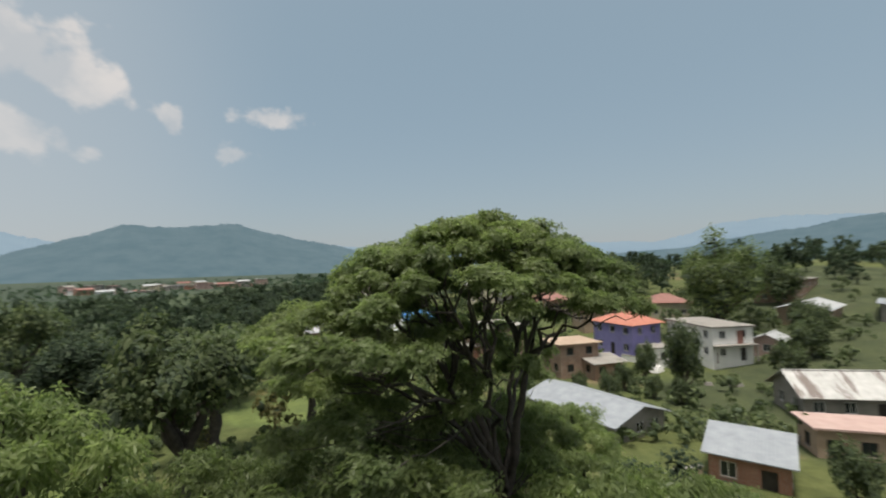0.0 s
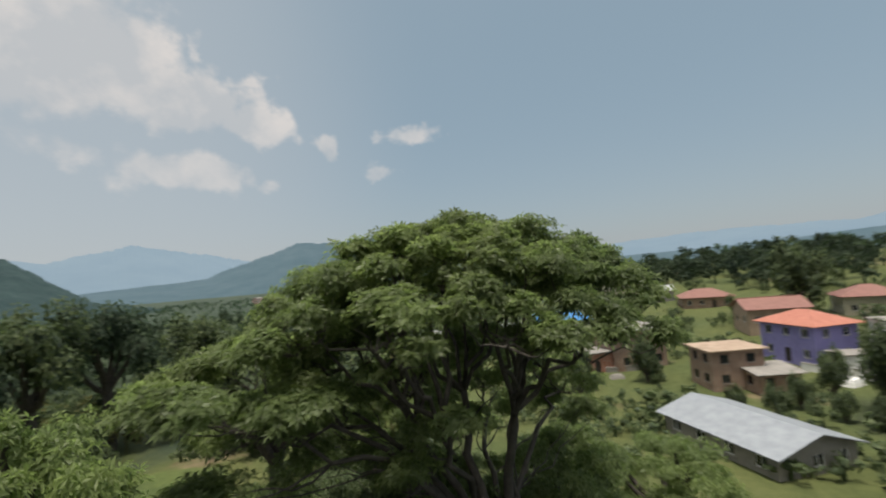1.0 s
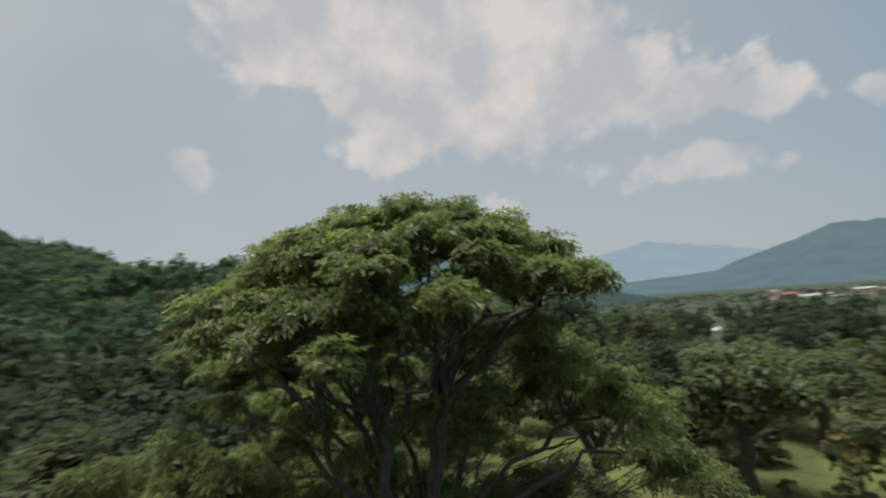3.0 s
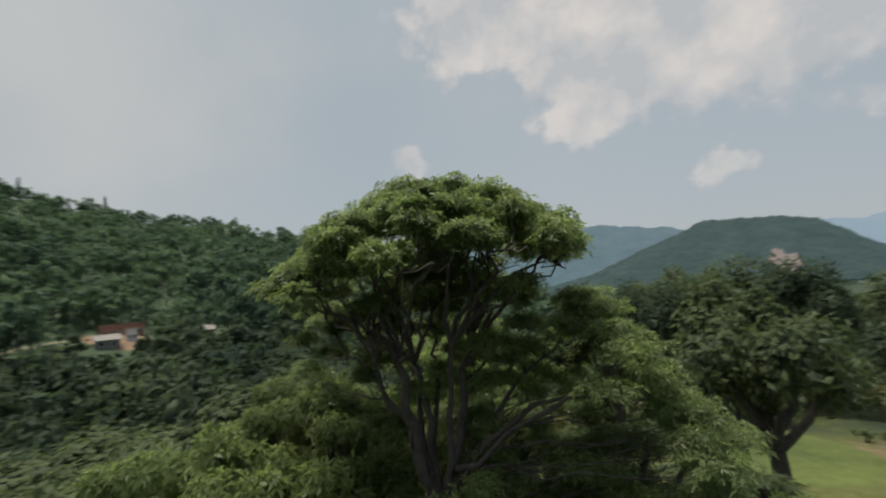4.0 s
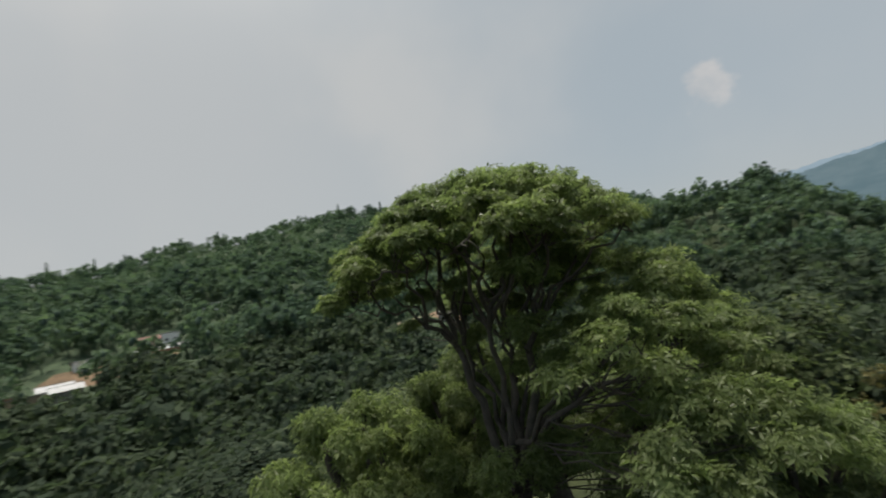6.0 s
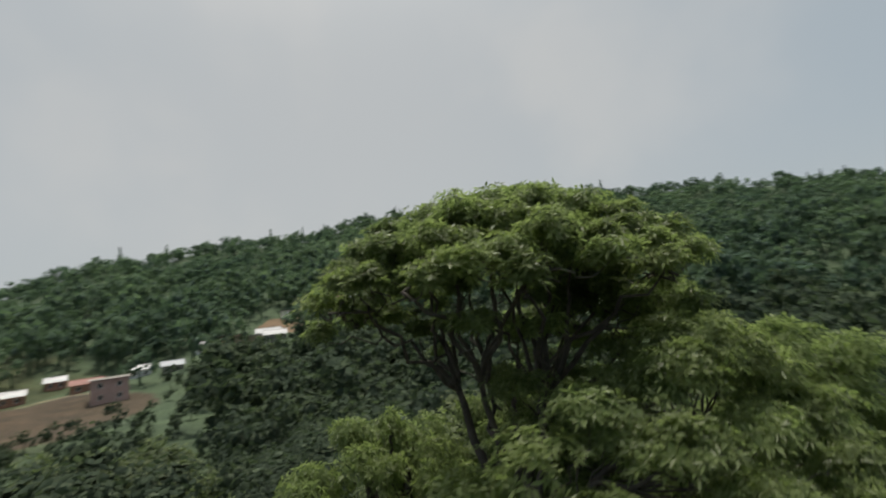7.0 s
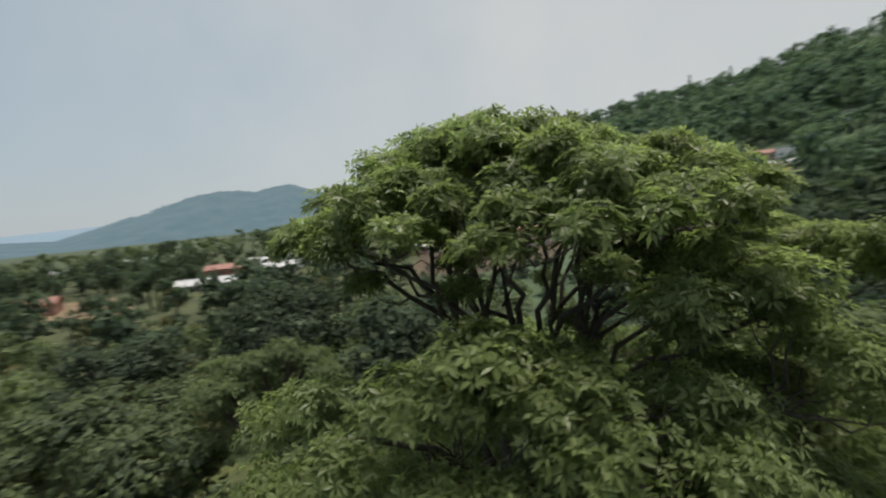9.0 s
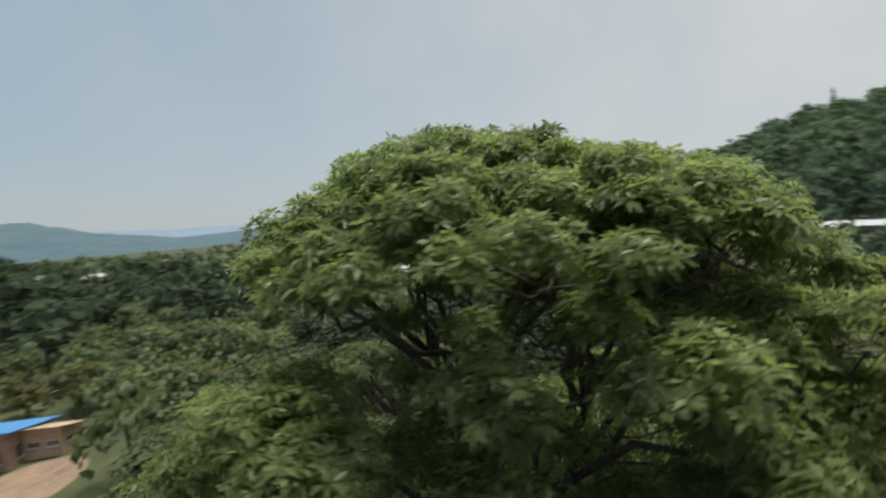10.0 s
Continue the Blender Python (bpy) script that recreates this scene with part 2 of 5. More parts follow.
# crown insides of the far trees, lifted and cooled for painted haze
M["core_far"] = plain("hazed_inner_shade", (0.062, 0.094, 0.074), (0.086, 0.124, 0.090), 0.05, 1.0, 0, 0.3)
M["white"] = plain("white_paint", (0.66, 0.65, 0.63), (0.80, 0.785, 0.76), 0.8, 0.85, 0, 0.1, (0.52, 0.49, 0.45))
M["cream"] = plain("cream_paint", (0.42, 0.38, 0.28), (0.54, 0.49, 0.37), 0.8, 0.85, 0, 0.1, (0.38, 0.34, 0.28))
M["purple"] = plain("violet_paint", (0.23, 0.21, 0.46), (0.31, 0.28, 0.55), 0.9, 0.8, 0, 0.1, (0.20, 0.18, 0.36))
M["concrete"] = plain("concrete", (0.20, 0.185, 0.17), (0.31, 0.285, 0.255), 0.9, 0.9, 0, 0.2, (0.15, 0.14, 0.13))
M["pink"] = plain("pink_paint", (0.38, 0.26, 0.23), (0.47, 0.34, 0.30), 0.9, 0.85, 0, 0.1, (0.36, 0.27, 0.24))
M["tan"] = plain("mud_plaster", (0.30, 0.22, 0.16), (0.44, 0.33, 0.25), 0.8, 0.95, 0, 0.3, (0.22, 0.17, 0.13))
M["brick"] = brick_wall("red_brick", (0.34, 0.15, 0.10), (0.42, 0.21, 0.15), (0.38, 0.33, 0.29))
M["brick_old"] = brick_wall("worn_brick", (0.30, 0.19, 0.14), (0.38, 0.26, 0.20), (0.36, 0.32, 0.28))
M["tin"] = corrugated("tin_sheet", (0.25, 0.265, 0.285), (0.33, 0.345, 0.365), (0.25, 0.22, 0.19), 0.25, 0.55, 0.2, 0.70)
M["tin_white"] = corrugated("pale_tin", (0.34, 0.34, 0.345), (0.46, 0.46, 0.46), (0.28, 0.24, 0.21), 0.25, 0.5, 0.1, 0.66)
M["tin_striped"] = corrugated("rusted_tin", (0.38, 0.37, 0.355), (0.50, 0.49, 0.47), (0.13, 0.095, 0.08), 0.25, 0.55, 0.1, 0.50)
M["tin_blue"] = corrugated("blue_tin", (0.06, 0.19, 0.42), (0.09, 0.26, 0.50), (0.08, 0.16, 0.30), 0.25, 0.45, 0.1, 0.7)
M["tin_red"] = corrugated("red_tin", (0.21, 0.105, 0.085), (0.28, 0.14, 0.115), (0.22, 0.11, 0.09), 0.3, 0.6, 0.0, 0.64)
M["tin_orange"] = corrugated("orange_tin", (0.38, 0.145, 0.10), (0.46, 0.19, 0.135), (0.32, 0.13, 0.09), 0.3, 0.55, 0.0, 0.68)
M["dark"] = plain("dark_wood", (0.025, 0.022, 0.02), (0.06, 0.05, 0.045), 2, 0.7)
glass, g_nt, g_b = material("window_glass", 0.08)
g_b.inputs["Base Color"].default_value = (0.02, 0.025, 0.03, 1)
g_b.inputs["Specular IOR Level"].default_value = 0.6
M["glass"] = glass


def ground_material():
    m, nt, b = material("meadow", 0.95)
    tc = nt.nodes.new("ShaderNodeTexCoord").outputs["Object"]
    fine = ramp(nt, noise_of(nt, 0.9, 8, 0.7, tc), (0.3, (0.060, 0.072, 0.024)), (0.55, (0.092, 0.104, 0.036)), (0.8, (0.132, 0.136, 0.060)))
    broad = ramp(nt, noise_of(nt, 0.035, 5, 0.6, tc), (0.35, (0.75, 0.85, 0.8)), (0.65, (1.15, 1.1, 1.0)))
    grass = blend(nt, fine, broad, 1.0, "MULTIPLY")
    earth = ramp(nt, noise_of(nt, 0.6, 6, 0.6, tc), (0.3, (0.14, 0.095, 0.06)), (0.7, (0.24, 0.17, 0.11)))
    bare = ramp(nt, noise_of(nt, 0.06, 6, 0.65, tc), (0.58, (0, 0, 0)), (0.68, (0.8, 0.8, 0.8)))
    mixed = blend(nt, grass, earth, bare)
    # ploughed fields on the far slope
    sep = nt.nodes.new("ShaderNodeSeparateXYZ")
    nt.links.new(tc, sep.inputs[0])

    def field(cx, cy, rx, ry, col):
        total = None
        for out, c, r in ((sep.outputs[0], cx, rx), (sep.outputs[1], cy, ry)):
            s = nt.nodes.new("ShaderNodeMath")
            s.operation = "SUBTRACT"
            nt.links.new(out, s.inputs[0])
            s.inputs[1].default_value = c
            d = nt.nodes.new("ShaderNodeMath")
            d.operation = "DIVIDE"
            nt.links.new(s.outputs[0], d.inputs[0])
            d.inputs[1].default_value = r
            q = nt.nodes.new("ShaderNodeMath")
            q.operation = "POWER"
            q.inputs[1].default_value = 2.0
            a = nt.nodes.new("ShaderNodeMath")
            a.operation = "ABSOLUTE"
            nt.links.new(d.outputs[0], a.inputs[0])
            nt.links.new(a.outputs[0], q.inputs[0])
            if total is None:
                total = q.outputs[0]
            else:
                s2 = nt.nodes.new("ShaderNodeMath")
                nt.links.new(total, s2.inputs[0])
                nt.links.new(q.outputs[0], s2.inputs[1])
                total = s2.outputs[0]
        wob = nt.nodes.new("ShaderNodeMath")
        nt.links.new(total, wob.inputs[0])
        nt.links.new(noise_of(nt, 0.08, 4, 0.6, tc), wob.inputs[1])
        edge = nt.nodes.new("ShaderNodeMapRange")
        edge.inputs[1].default_value, edge.inputs[2].default_value = 1.55, 1.40
        edge.inputs[3].default_value, edge.inputs[4].default_value = 0.0, 0.9
        nt.links.new(wob.outputs[0], edge.inputs[0])
        return edge.outputs[0], col

    coarse = ramp(nt, noise_of(nt, 0.16, 6, 0.7, tc), (0.32, (0.62, 0.66, 0.62)), (0.68, (1.42, 1.32, 1.12)))
    close = ramp(nt, noise_of(nt, 1.4, 5, 0.7, tc), (0.3, (0.78, 0.78, 0.78)), (0.7, (1.22, 1.22, 1.22)))
    mottled = blend(nt, coarse, close, 1.0, "MULTIPLY")
    for cx, cy, rx, ry, col in COVER + FIELDS:
        fac, c = field(cx, cy, rx, ry, col)
        mixed = blend(nt, mixed, blend(nt, mottled, c, 1.0, "MULTIPLY"), fac)
    nt.links.new(mixed, b.inputs["Base Color"])
    bump(nt, b, noise_of(nt, 3.0, 6, 0.7, tc), 0.6, 0.25)
    return m


# undergrowth below the woods, then bare and ploughed ground
COVER = [(1500, -300, 1150, 1300, (0.044, 0.060, 0.044)), (300, 1550, 1200, 1180, (0.044, 0.060, 0.044)), (-30, -250, 345, 225, (0.050, 0.078, 0.050)), (-190, 70, 150, 160, (0.046, 0.060, 0.030)), (-430, 210, 430, 340, (0.044, 0.064, 0.038)), (120, 20, 90, 130, (0.05, 0.062, 0.032)), (-240, 560, 320, 210, (0.05, 0.066, 0.04)), (380, -80, 270, 330, (0.05, 0.066, 0.038)), (-950, 520, 720, 620, (0.038, 0.056, 0.042)), (-1500, 1500, 1300, 1250, (0.042, 0.060, 0.046)), (170, -70, 120, 160, (0.052, 0.062, 0.032)), (0, -6, 26, 20, (0.036, 0.048, 0.022))]
FIELDS = [(64, -118, 23, 29, (0.064, 0.046, 0.035)), (72, -147, 15, 1.8, (0.28, 0.24, 0.18)), (-86, -137, 12, 1.8, (0.30, 0.26, 0.20)), (-70, -124, 6, 6, (0.10, 0.11, 0.05)), (4, -190, 20, 10, (0.17, 0.115, 0.08)), (-100, -128.5, 10, 12, (0.20, 0.13, 0.095)),
          (134, -35, 14, 9, (0.15, 0.11, 0.08)), (-36, 18, 11, 8, (0.085, 0.115, 0.036)), (-19, 44, 9, 8, (0.095, 0.125, 0.042)), (38.5, 15.2, 4.5, 4, (0.20, 0.145, 0.12)), (-60, 110, 26, 10, (0.15, 0.10, 0.07))]
M["ground"] = ground_material()


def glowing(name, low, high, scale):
    """Far slopes: haze of kilometres of bright air painted in as emission."""
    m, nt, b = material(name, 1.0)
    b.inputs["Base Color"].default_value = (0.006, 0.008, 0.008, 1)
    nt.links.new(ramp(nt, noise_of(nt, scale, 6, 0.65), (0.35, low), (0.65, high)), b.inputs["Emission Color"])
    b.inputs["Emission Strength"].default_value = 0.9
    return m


# pale haze is part of the glow colour of these far surfaces
M["hill"] = glowing("hill_across_valley_haze", (0.026, 0.052, 0.052), (0.044, 0.078, 0.073), 0.03)
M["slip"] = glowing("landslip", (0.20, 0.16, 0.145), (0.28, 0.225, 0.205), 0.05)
M["far"] = glowing("far_hillside_haze", (0.078, 0.134, 0.160), (0.106, 0.162, 0.186), 0.012)
M["farther"] = glowing("farther_hillside_haze", (0.215, 0.295, 0.360), (0.235, 0.315, 0.375), 0.004)


# ---- mesh helpers ----
def empty(name, x, y, z, turn=0.0, **tags):
    ob = new(name)
    ob.matrix_basis = pose(x, y, z, 0, 0, turn)
    return tagged(ob, **tags)


def part(name, bm, mat, parent=None, label="", smooth=False):
    me = bpy.data.meshes.new(name)
    bm.to_mesh(me)
    bm.free()
    for p in me.polygons:
        p.use_smooth = smooth
    me.materials.append(mat)
    ob = new(name, me)
    ob.parent = parent
    return tagged(ob, label=label)


def mesh_from(name, verts, faces, mats, indices=None, parent=None, smooth=False):
    """A mesh out of arrays: faces is (n, k), all of one size, or a list of such arrays."""
    me = bpy.data.meshes.new(name)
    groups = faces if isinstance(faces, list) else [faces]
    loops = np.concatenate([g.ravel() for g in groups])
    sizes = np.concatenate([np.full(len(g), g.shape[1]) for g in groups])
    me.vertices.add(len(verts))
    me.vertices.foreach_set("co", np.asarray(verts, np.float32).ravel())
    me.loops.add(len(loops))
    me.loops.foreach_set("vertex_index", loops.astype(np.int32))
    me.polygons.add(len(sizes))
    me.polygons.foreach_set("loop_start", np.r_[0, np.cumsum(sizes)[:-1]].astype(np.int32))
    me.polygons.foreach_set("loop_total", sizes.astype(np.int32))
    if indices is not None:
        me.polygons.foreach_set("material_index", indices.astype(np.int32))
    me.polygons.foreach_set("use_smooth", np.full(len(sizes), smooth))
    for m in mats:
        me.materials.append(m)
    me.update(calc_edges=True)
    me.validate()
    ob = new(name, me)
    ob.parent = parent
    return ob


def box(bm, x0, x1, y0, y1, z0, z1):
    v = [bm.verts.new(p) for p in ((x0, y0, z0), (x1, y0, z0), (x1, y1, z0), (x0, y1, z0), (x0, y0, z1), (x1, y0, z1), (x1, y1, z1), (x0, y1, z1))]
    for f in ((3, 2, 1, 0), (4, 5, 6, 7), (0, 1, 5, 4), (1, 2, 6, 5), (2, 3, 7, 6), (3, 0, 4, 7)):
        bm.faces.new([v[i] for i in f])


# ---- ground ----
RADII = [25, 60, 110, 170, 250, 420]
# heights by bearing (degrees to the left from +y) at those distances
LAND = {0: [1, 0, 1, 4, 5, 1], 30: [1, 0, -2, -5, -6, -4], 60: [2, -1, -6, -9, -8, -6], 80: [2, -3, -8, -12, -12, -8], 92: [2, -4, -7, -6, 0, -4],
        105: [2, -4, -4, 5, 35, 26], 120: [2, -4, -4, 7, 28, 76], 135: [2, -5, -3, 11, 34, 94], 155: [2, -6, -2, 15, 44, 116],
        170: [2, -6, -2, 14, 40, 101], 185: [2, -6, -3, 12, 33, 87], 200: [2, -6, 0, 4, 22, 74], 210: [2, -6, 0, 3, 16, 50],
        222: [2, -6, -1, 4, 8, 14], 245: [2, -4, 0, 3, 4, 2], 275: [2, 1, 0, 1, 3, 2], 310: [0.8, 0, 3, 11, 14, 10], 340: [0.8, 0.2, 2, 7, 10, 8]}
_az = sorted(LAND)
_tab = np.array([LAND[a] for a in _az] + [LAND[_az[0]]], float)
_azs = np.array(_az + [360.0])


def terrain(x, y):
    """Height of the ground; x and y may be arrays."""
    x, y = np.asarray(x, float), np.asarray(y, float)
    r = np.hypot(x, y)
    a = np.degrees(np.arctan2(-x, y)) % 360
    i = np.clip(np.searchsorted(_azs, a, "right") - 1, 0, len(_azs) - 2)
    u = (a - _azs[i]) / (_azs[i + 1] - _azs[i])
    u = u * u * (3 - 2 * u)
    knots = [0.0] + RADII + [800.0, 1500.0, 9000.0]
    near = np.full(x.shape, 5.0)
    cols = [near] + [_tab[i, k] * (1 - u) + _tab[i + 1, k] * u for k in range(6)]
    last = cols[-1]
    cols += [last * 0.55 - 3, last * 0 - 8.0, last * 0 - 12.0]
    z = np.zeros(x.shape)
    for k in range(len(knots) - 1):
        s = np.clip((r - knots[k]) / (knots[k + 1] - knots[k]), 0, 1)
        s = s * s * (3 - 2 * s) if k < 5 else s
        z = np.where((r >= knots[k]) & (r < knots[k + 1]), cols[k] * (1 - s) + cols[k + 1] * s, z)
    rough = np.clip((r - 30) / 200, 0, 1) * np.clip((1400 - r) / 600, 0, 1)
    z = z + rough * (1.6 * np.sin(x * 0.045 + 1.3) * np.cos(y * 0.038) + 0.9 * np.sin(x * 0.11 - y * 0.09) + 0.5 * np.sin(x * 0.23 + y * 0.27))
    return z


def build_ground():
    radii = np.r_[np.arange(0, 60, 2.0), np.arange(60, 200, 4.0), np.arange(200, 520, 8.0), np.arange(520, 1300, 26.0), 1300, 1600, 2000, 2600, 3400, 4800]
    n = 240
    az = np.linspace(0, 2 * np.pi, n, endpoint=False)
    R, A = np.meshgrid(radii[1:], az, indexing="ij")
    X, Y = -R * np.sin(A), R * np.cos(A)
    V = np.stack([X, Y, terrain(X, Y)], -1).reshape(-1, 3)
    V = np.r_[V, [[0, 0, float(terrain(0.0, 0.0))]]]
    i, j = np.meshgrid(np.arange(len(radii) - 2), np.arange(n), indexing="ij")
    a, b = (i * n + j).ravel(), (i * n + (j + 1) % n).ravel()
    quads = np.stack([a, b, b + n, a + n], 1)[:, ::-1]
    k = np.arange(n)
    tris = np.stack([np.full(n, len(V) - 1), k, (k + 1) % n], 1)[:, ::-1]
    ob = mesh_from("ground", V, [quads, tris], [M["ground"]], smooth=True)
    tagged(ob, "grassy hillside and valley floor with patches of bare soil", "ground", kind="structure")


build_ground()


def far_range(name, dist, points, mat, seed, rough):
    """A distant chain of hills: a closed ring with a front and a back slope."""
    az = np.arange(0, 360, 0.25)
    pa = np.array([p[0] for p in points] + [points[0][0] + 360], float)
    pe = np.array([p[1] for p in points] + [points[0][1]], float)
    el = np.interp(az, pa, pe, period=360)
    r = np.random.default_rng(seed)
    wob = sum(rough / (k * 0.6) * np.sin(np.radians(az) * (11 * k + 3) + r.uniform(0, 6)) for k in range(1, 12)) + r.normal(0, 0.05, len(az))
    el = np.maximum(el + wob * np.clip(el, 0, 3) / 3, -0.6)
    top = 18 + dist * np.tan(np.radians(el))
    rows = []
    for scale, share in ((0.72, None), (0.86, 0.45), (1.0, 1.0), (1.25, None)):
        z = np.full(len(az), -30.0) if share is None else (top + 14) * share - 14
        rows.append(np.stack([-np.sin(np.radians(az)) * dist * scale, np.cos(np.radians(az)) * dist * scale, z], -1))
    V = np.concatenate(rows)
    n = len(az)
    i, j = np.meshgrid(np.arange(3), np.arange(n), indexing="ij")
    a, b = (i * n + j).ravel(), (i * n + (j + 1) % n).ravel()
    ob = mesh_from(name, V, np.stack([a, b, b + n, a + n], 1)[:, ::-1], [mat], smooth=True)
    return ob




def slip_hill():
    """The wooded hill with the bare landslip, across the valley."""
    n = 170
    u, v = np.meshgrid(np.linspace(-1, 1, n), np.linspace(-1, 1, n), indexing="ij")
    c, far, right = np.array(heading(72.5)[:2]) * 950, np.array(heading(72.5)[:2]), np.array(heading(-17.5)[:2])
    P = c + u[..., None] * right * 380 + v[..., None] * far * 260
    prof = np.interp(u, [-1, -0.55, -0.33, -0.11, 0.0, 0.15, 0.31, 0.42, 0.485, 0.67, 1], [0, 35, 68, 98, 114, 109, 104, 92, 73, 18, -12])
    bumps = sum(1.6 * np.sin(P[..., 0] * f + a) * np.sin(P[..., 1] * f * 1.1 - a) for f, a in ((0.09, 0.3), (0.15, 1.7), (0.23, 2.9)))
    tops = np.random.default_rng(17).normal(0, 1.5, P.shape[:2])
    z = (prof + 14) * np.exp(-(v * 1.5) ** 2) - 16 + bumps * 0.8 + tops
    V = np.concatenate([P, z[..., None]], -1).reshape(-1, 3)
    i, j = np.meshgrid(np.arange(n - 1), np.arange(n - 1), indexing="ij")
    a = (i * n + j).ravel()
    F = np.stack([a, a + n, a + n + 1, a + 1], 1)
    mid = V[F].mean(1)
    along, hgt = (mid[:, :2] - c) @ right, mid[:, 2]
    bare = (np.abs(along - 88 + 0.25 * (hgt - 30)) < 6 + 0.42 * np.maximum(0, hgt - 2) * (hgt < 34)) & (hgt > 2) & (hgt < 44) & ((mid[:, :2] - c) @ far < 0)
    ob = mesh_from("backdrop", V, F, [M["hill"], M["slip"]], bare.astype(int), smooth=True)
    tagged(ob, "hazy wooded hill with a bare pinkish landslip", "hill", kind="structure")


slip_hill()
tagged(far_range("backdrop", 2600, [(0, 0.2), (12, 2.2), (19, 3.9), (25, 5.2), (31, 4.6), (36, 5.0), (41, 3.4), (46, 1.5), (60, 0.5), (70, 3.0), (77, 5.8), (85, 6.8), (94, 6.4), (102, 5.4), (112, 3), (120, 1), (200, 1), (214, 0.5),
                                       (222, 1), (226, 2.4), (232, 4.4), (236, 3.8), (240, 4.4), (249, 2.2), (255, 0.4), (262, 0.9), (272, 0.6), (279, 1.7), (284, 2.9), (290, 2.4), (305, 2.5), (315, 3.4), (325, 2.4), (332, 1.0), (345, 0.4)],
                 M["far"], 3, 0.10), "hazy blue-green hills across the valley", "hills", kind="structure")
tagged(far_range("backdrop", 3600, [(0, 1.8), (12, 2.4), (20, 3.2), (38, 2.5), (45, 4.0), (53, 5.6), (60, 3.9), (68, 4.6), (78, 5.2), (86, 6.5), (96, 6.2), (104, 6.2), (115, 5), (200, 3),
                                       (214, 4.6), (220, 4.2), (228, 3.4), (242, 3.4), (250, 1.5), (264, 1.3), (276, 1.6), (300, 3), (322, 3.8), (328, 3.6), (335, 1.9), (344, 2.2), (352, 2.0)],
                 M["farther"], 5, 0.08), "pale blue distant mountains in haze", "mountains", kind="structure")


# ---- trees ----
def unit(v):
    return v / np.maximum(np.linalg.norm(v, axis=-1, keepdims=True), 1e-9)


def tube(points, radii, sides=8):
    """A tapered limb along a line of points: vertices and quads."""
    P = np.asarray(points, float)
    d = unit(np.gradient(P, axis=0))
    ref = np.where(np.abs(d[:, 2:3]) > 0.9, [[1.0, 0, 0]], [[0, 0, 1.0]])
    u = unit(np.cross(d, ref))
    w = np.cross(d, u)
    a = np.linspace(0, 2 * np.pi, sides, endpoint=False)
    V = P[:, None] + np.asarray(radii, float)[:, None, None] * (np.cos(a)[None, :, None] * u[:, None] + np.sin(a)[None, :, None] * w[:, None])
    n = len(P)
    i, j = np.meshgrid(np.arange(n - 1), np.arange(sides), indexing="ij")
    q0, q1 = (i * sides + j).ravel(), (i * sides + (j + 1) % sides).ravel()
    return V.reshape(-1, 3), np.stack([q0, q1, q1 + sides, q0 + sides], 1)


def bent(a, b, sag, rng_, steps=7, wobble=0.12):
    """A crooked line from a to b that bows upwards by sag."""
    a, b = np.asarray(a, float), np.asarray(b, float)
    t = np.linspace(0, 1, steps)[:, None]
    p = a * (1 - t) + b * t
    p[:, 2] += sag * np.sin(np.pi * t[:, 0])
    p[1:-1] += rng_.normal(0, wobble, (steps - 2, 3))
    return p


def leaf_cards(pos, out, size, rng_, flat=0.5, loose=0.55):
    """Single leaves or small sprigs: pointed, folded a little, each its own way."""
    n = len(pos)
    nor = unit(out + np.array([0, 0, flat]) + rng_.normal(0, loose, (n, 3)))
    d = unit(np.cross(nor, rng_.normal(0, 1, (n, 3))))
    s = np.cross(nor, d)
    L = (size * rng_.uniform(0.6, 1.4, n))[:, None]
    V = np.stack([pos - d * L * 0.5, pos + s * L * 0.33 - nor * L * 0.12, pos + d * L * 0.6 - nor * L * 0.1, pos - s * L * 0.33 - nor * L * 0.12], 1)
    V = V.reshape(-1, 3)
    return V, np.arange(len(V)).reshape(-1, 4)


def on_lobes(lobes, per, rng_, shell=0.55, top=0.25):
    """Points in the outer layer of flattened lobes (x, y, z, radius, half height), with the way out."""
    lob = np.asarray(lobes, float)
    k = np.repeat(np.arange(len(lob)), per)
    v = unit(rng_.normal(0, 1, (len(k), 3)) + [0, 0, top])
    r = rng_.uniform(shell, 1.05, len(k))[:, None]
    rad = np.stack([lob[k, 3], lob[k, 3], lob[k, 4]], 1)
    return lob[k, :3] + v * r * rad, v


ICO = None


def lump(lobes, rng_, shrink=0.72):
    """Dark inner masses of a crown, in place of shade: dented little hulls."""
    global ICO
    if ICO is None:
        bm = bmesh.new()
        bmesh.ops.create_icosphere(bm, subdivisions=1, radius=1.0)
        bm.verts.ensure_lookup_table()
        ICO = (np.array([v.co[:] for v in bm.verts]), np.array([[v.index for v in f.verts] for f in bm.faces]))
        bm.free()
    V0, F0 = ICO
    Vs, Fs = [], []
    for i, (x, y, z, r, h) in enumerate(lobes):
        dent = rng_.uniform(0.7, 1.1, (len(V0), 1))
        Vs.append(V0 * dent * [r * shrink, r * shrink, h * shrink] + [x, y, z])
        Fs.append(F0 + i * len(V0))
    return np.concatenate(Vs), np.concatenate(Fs)


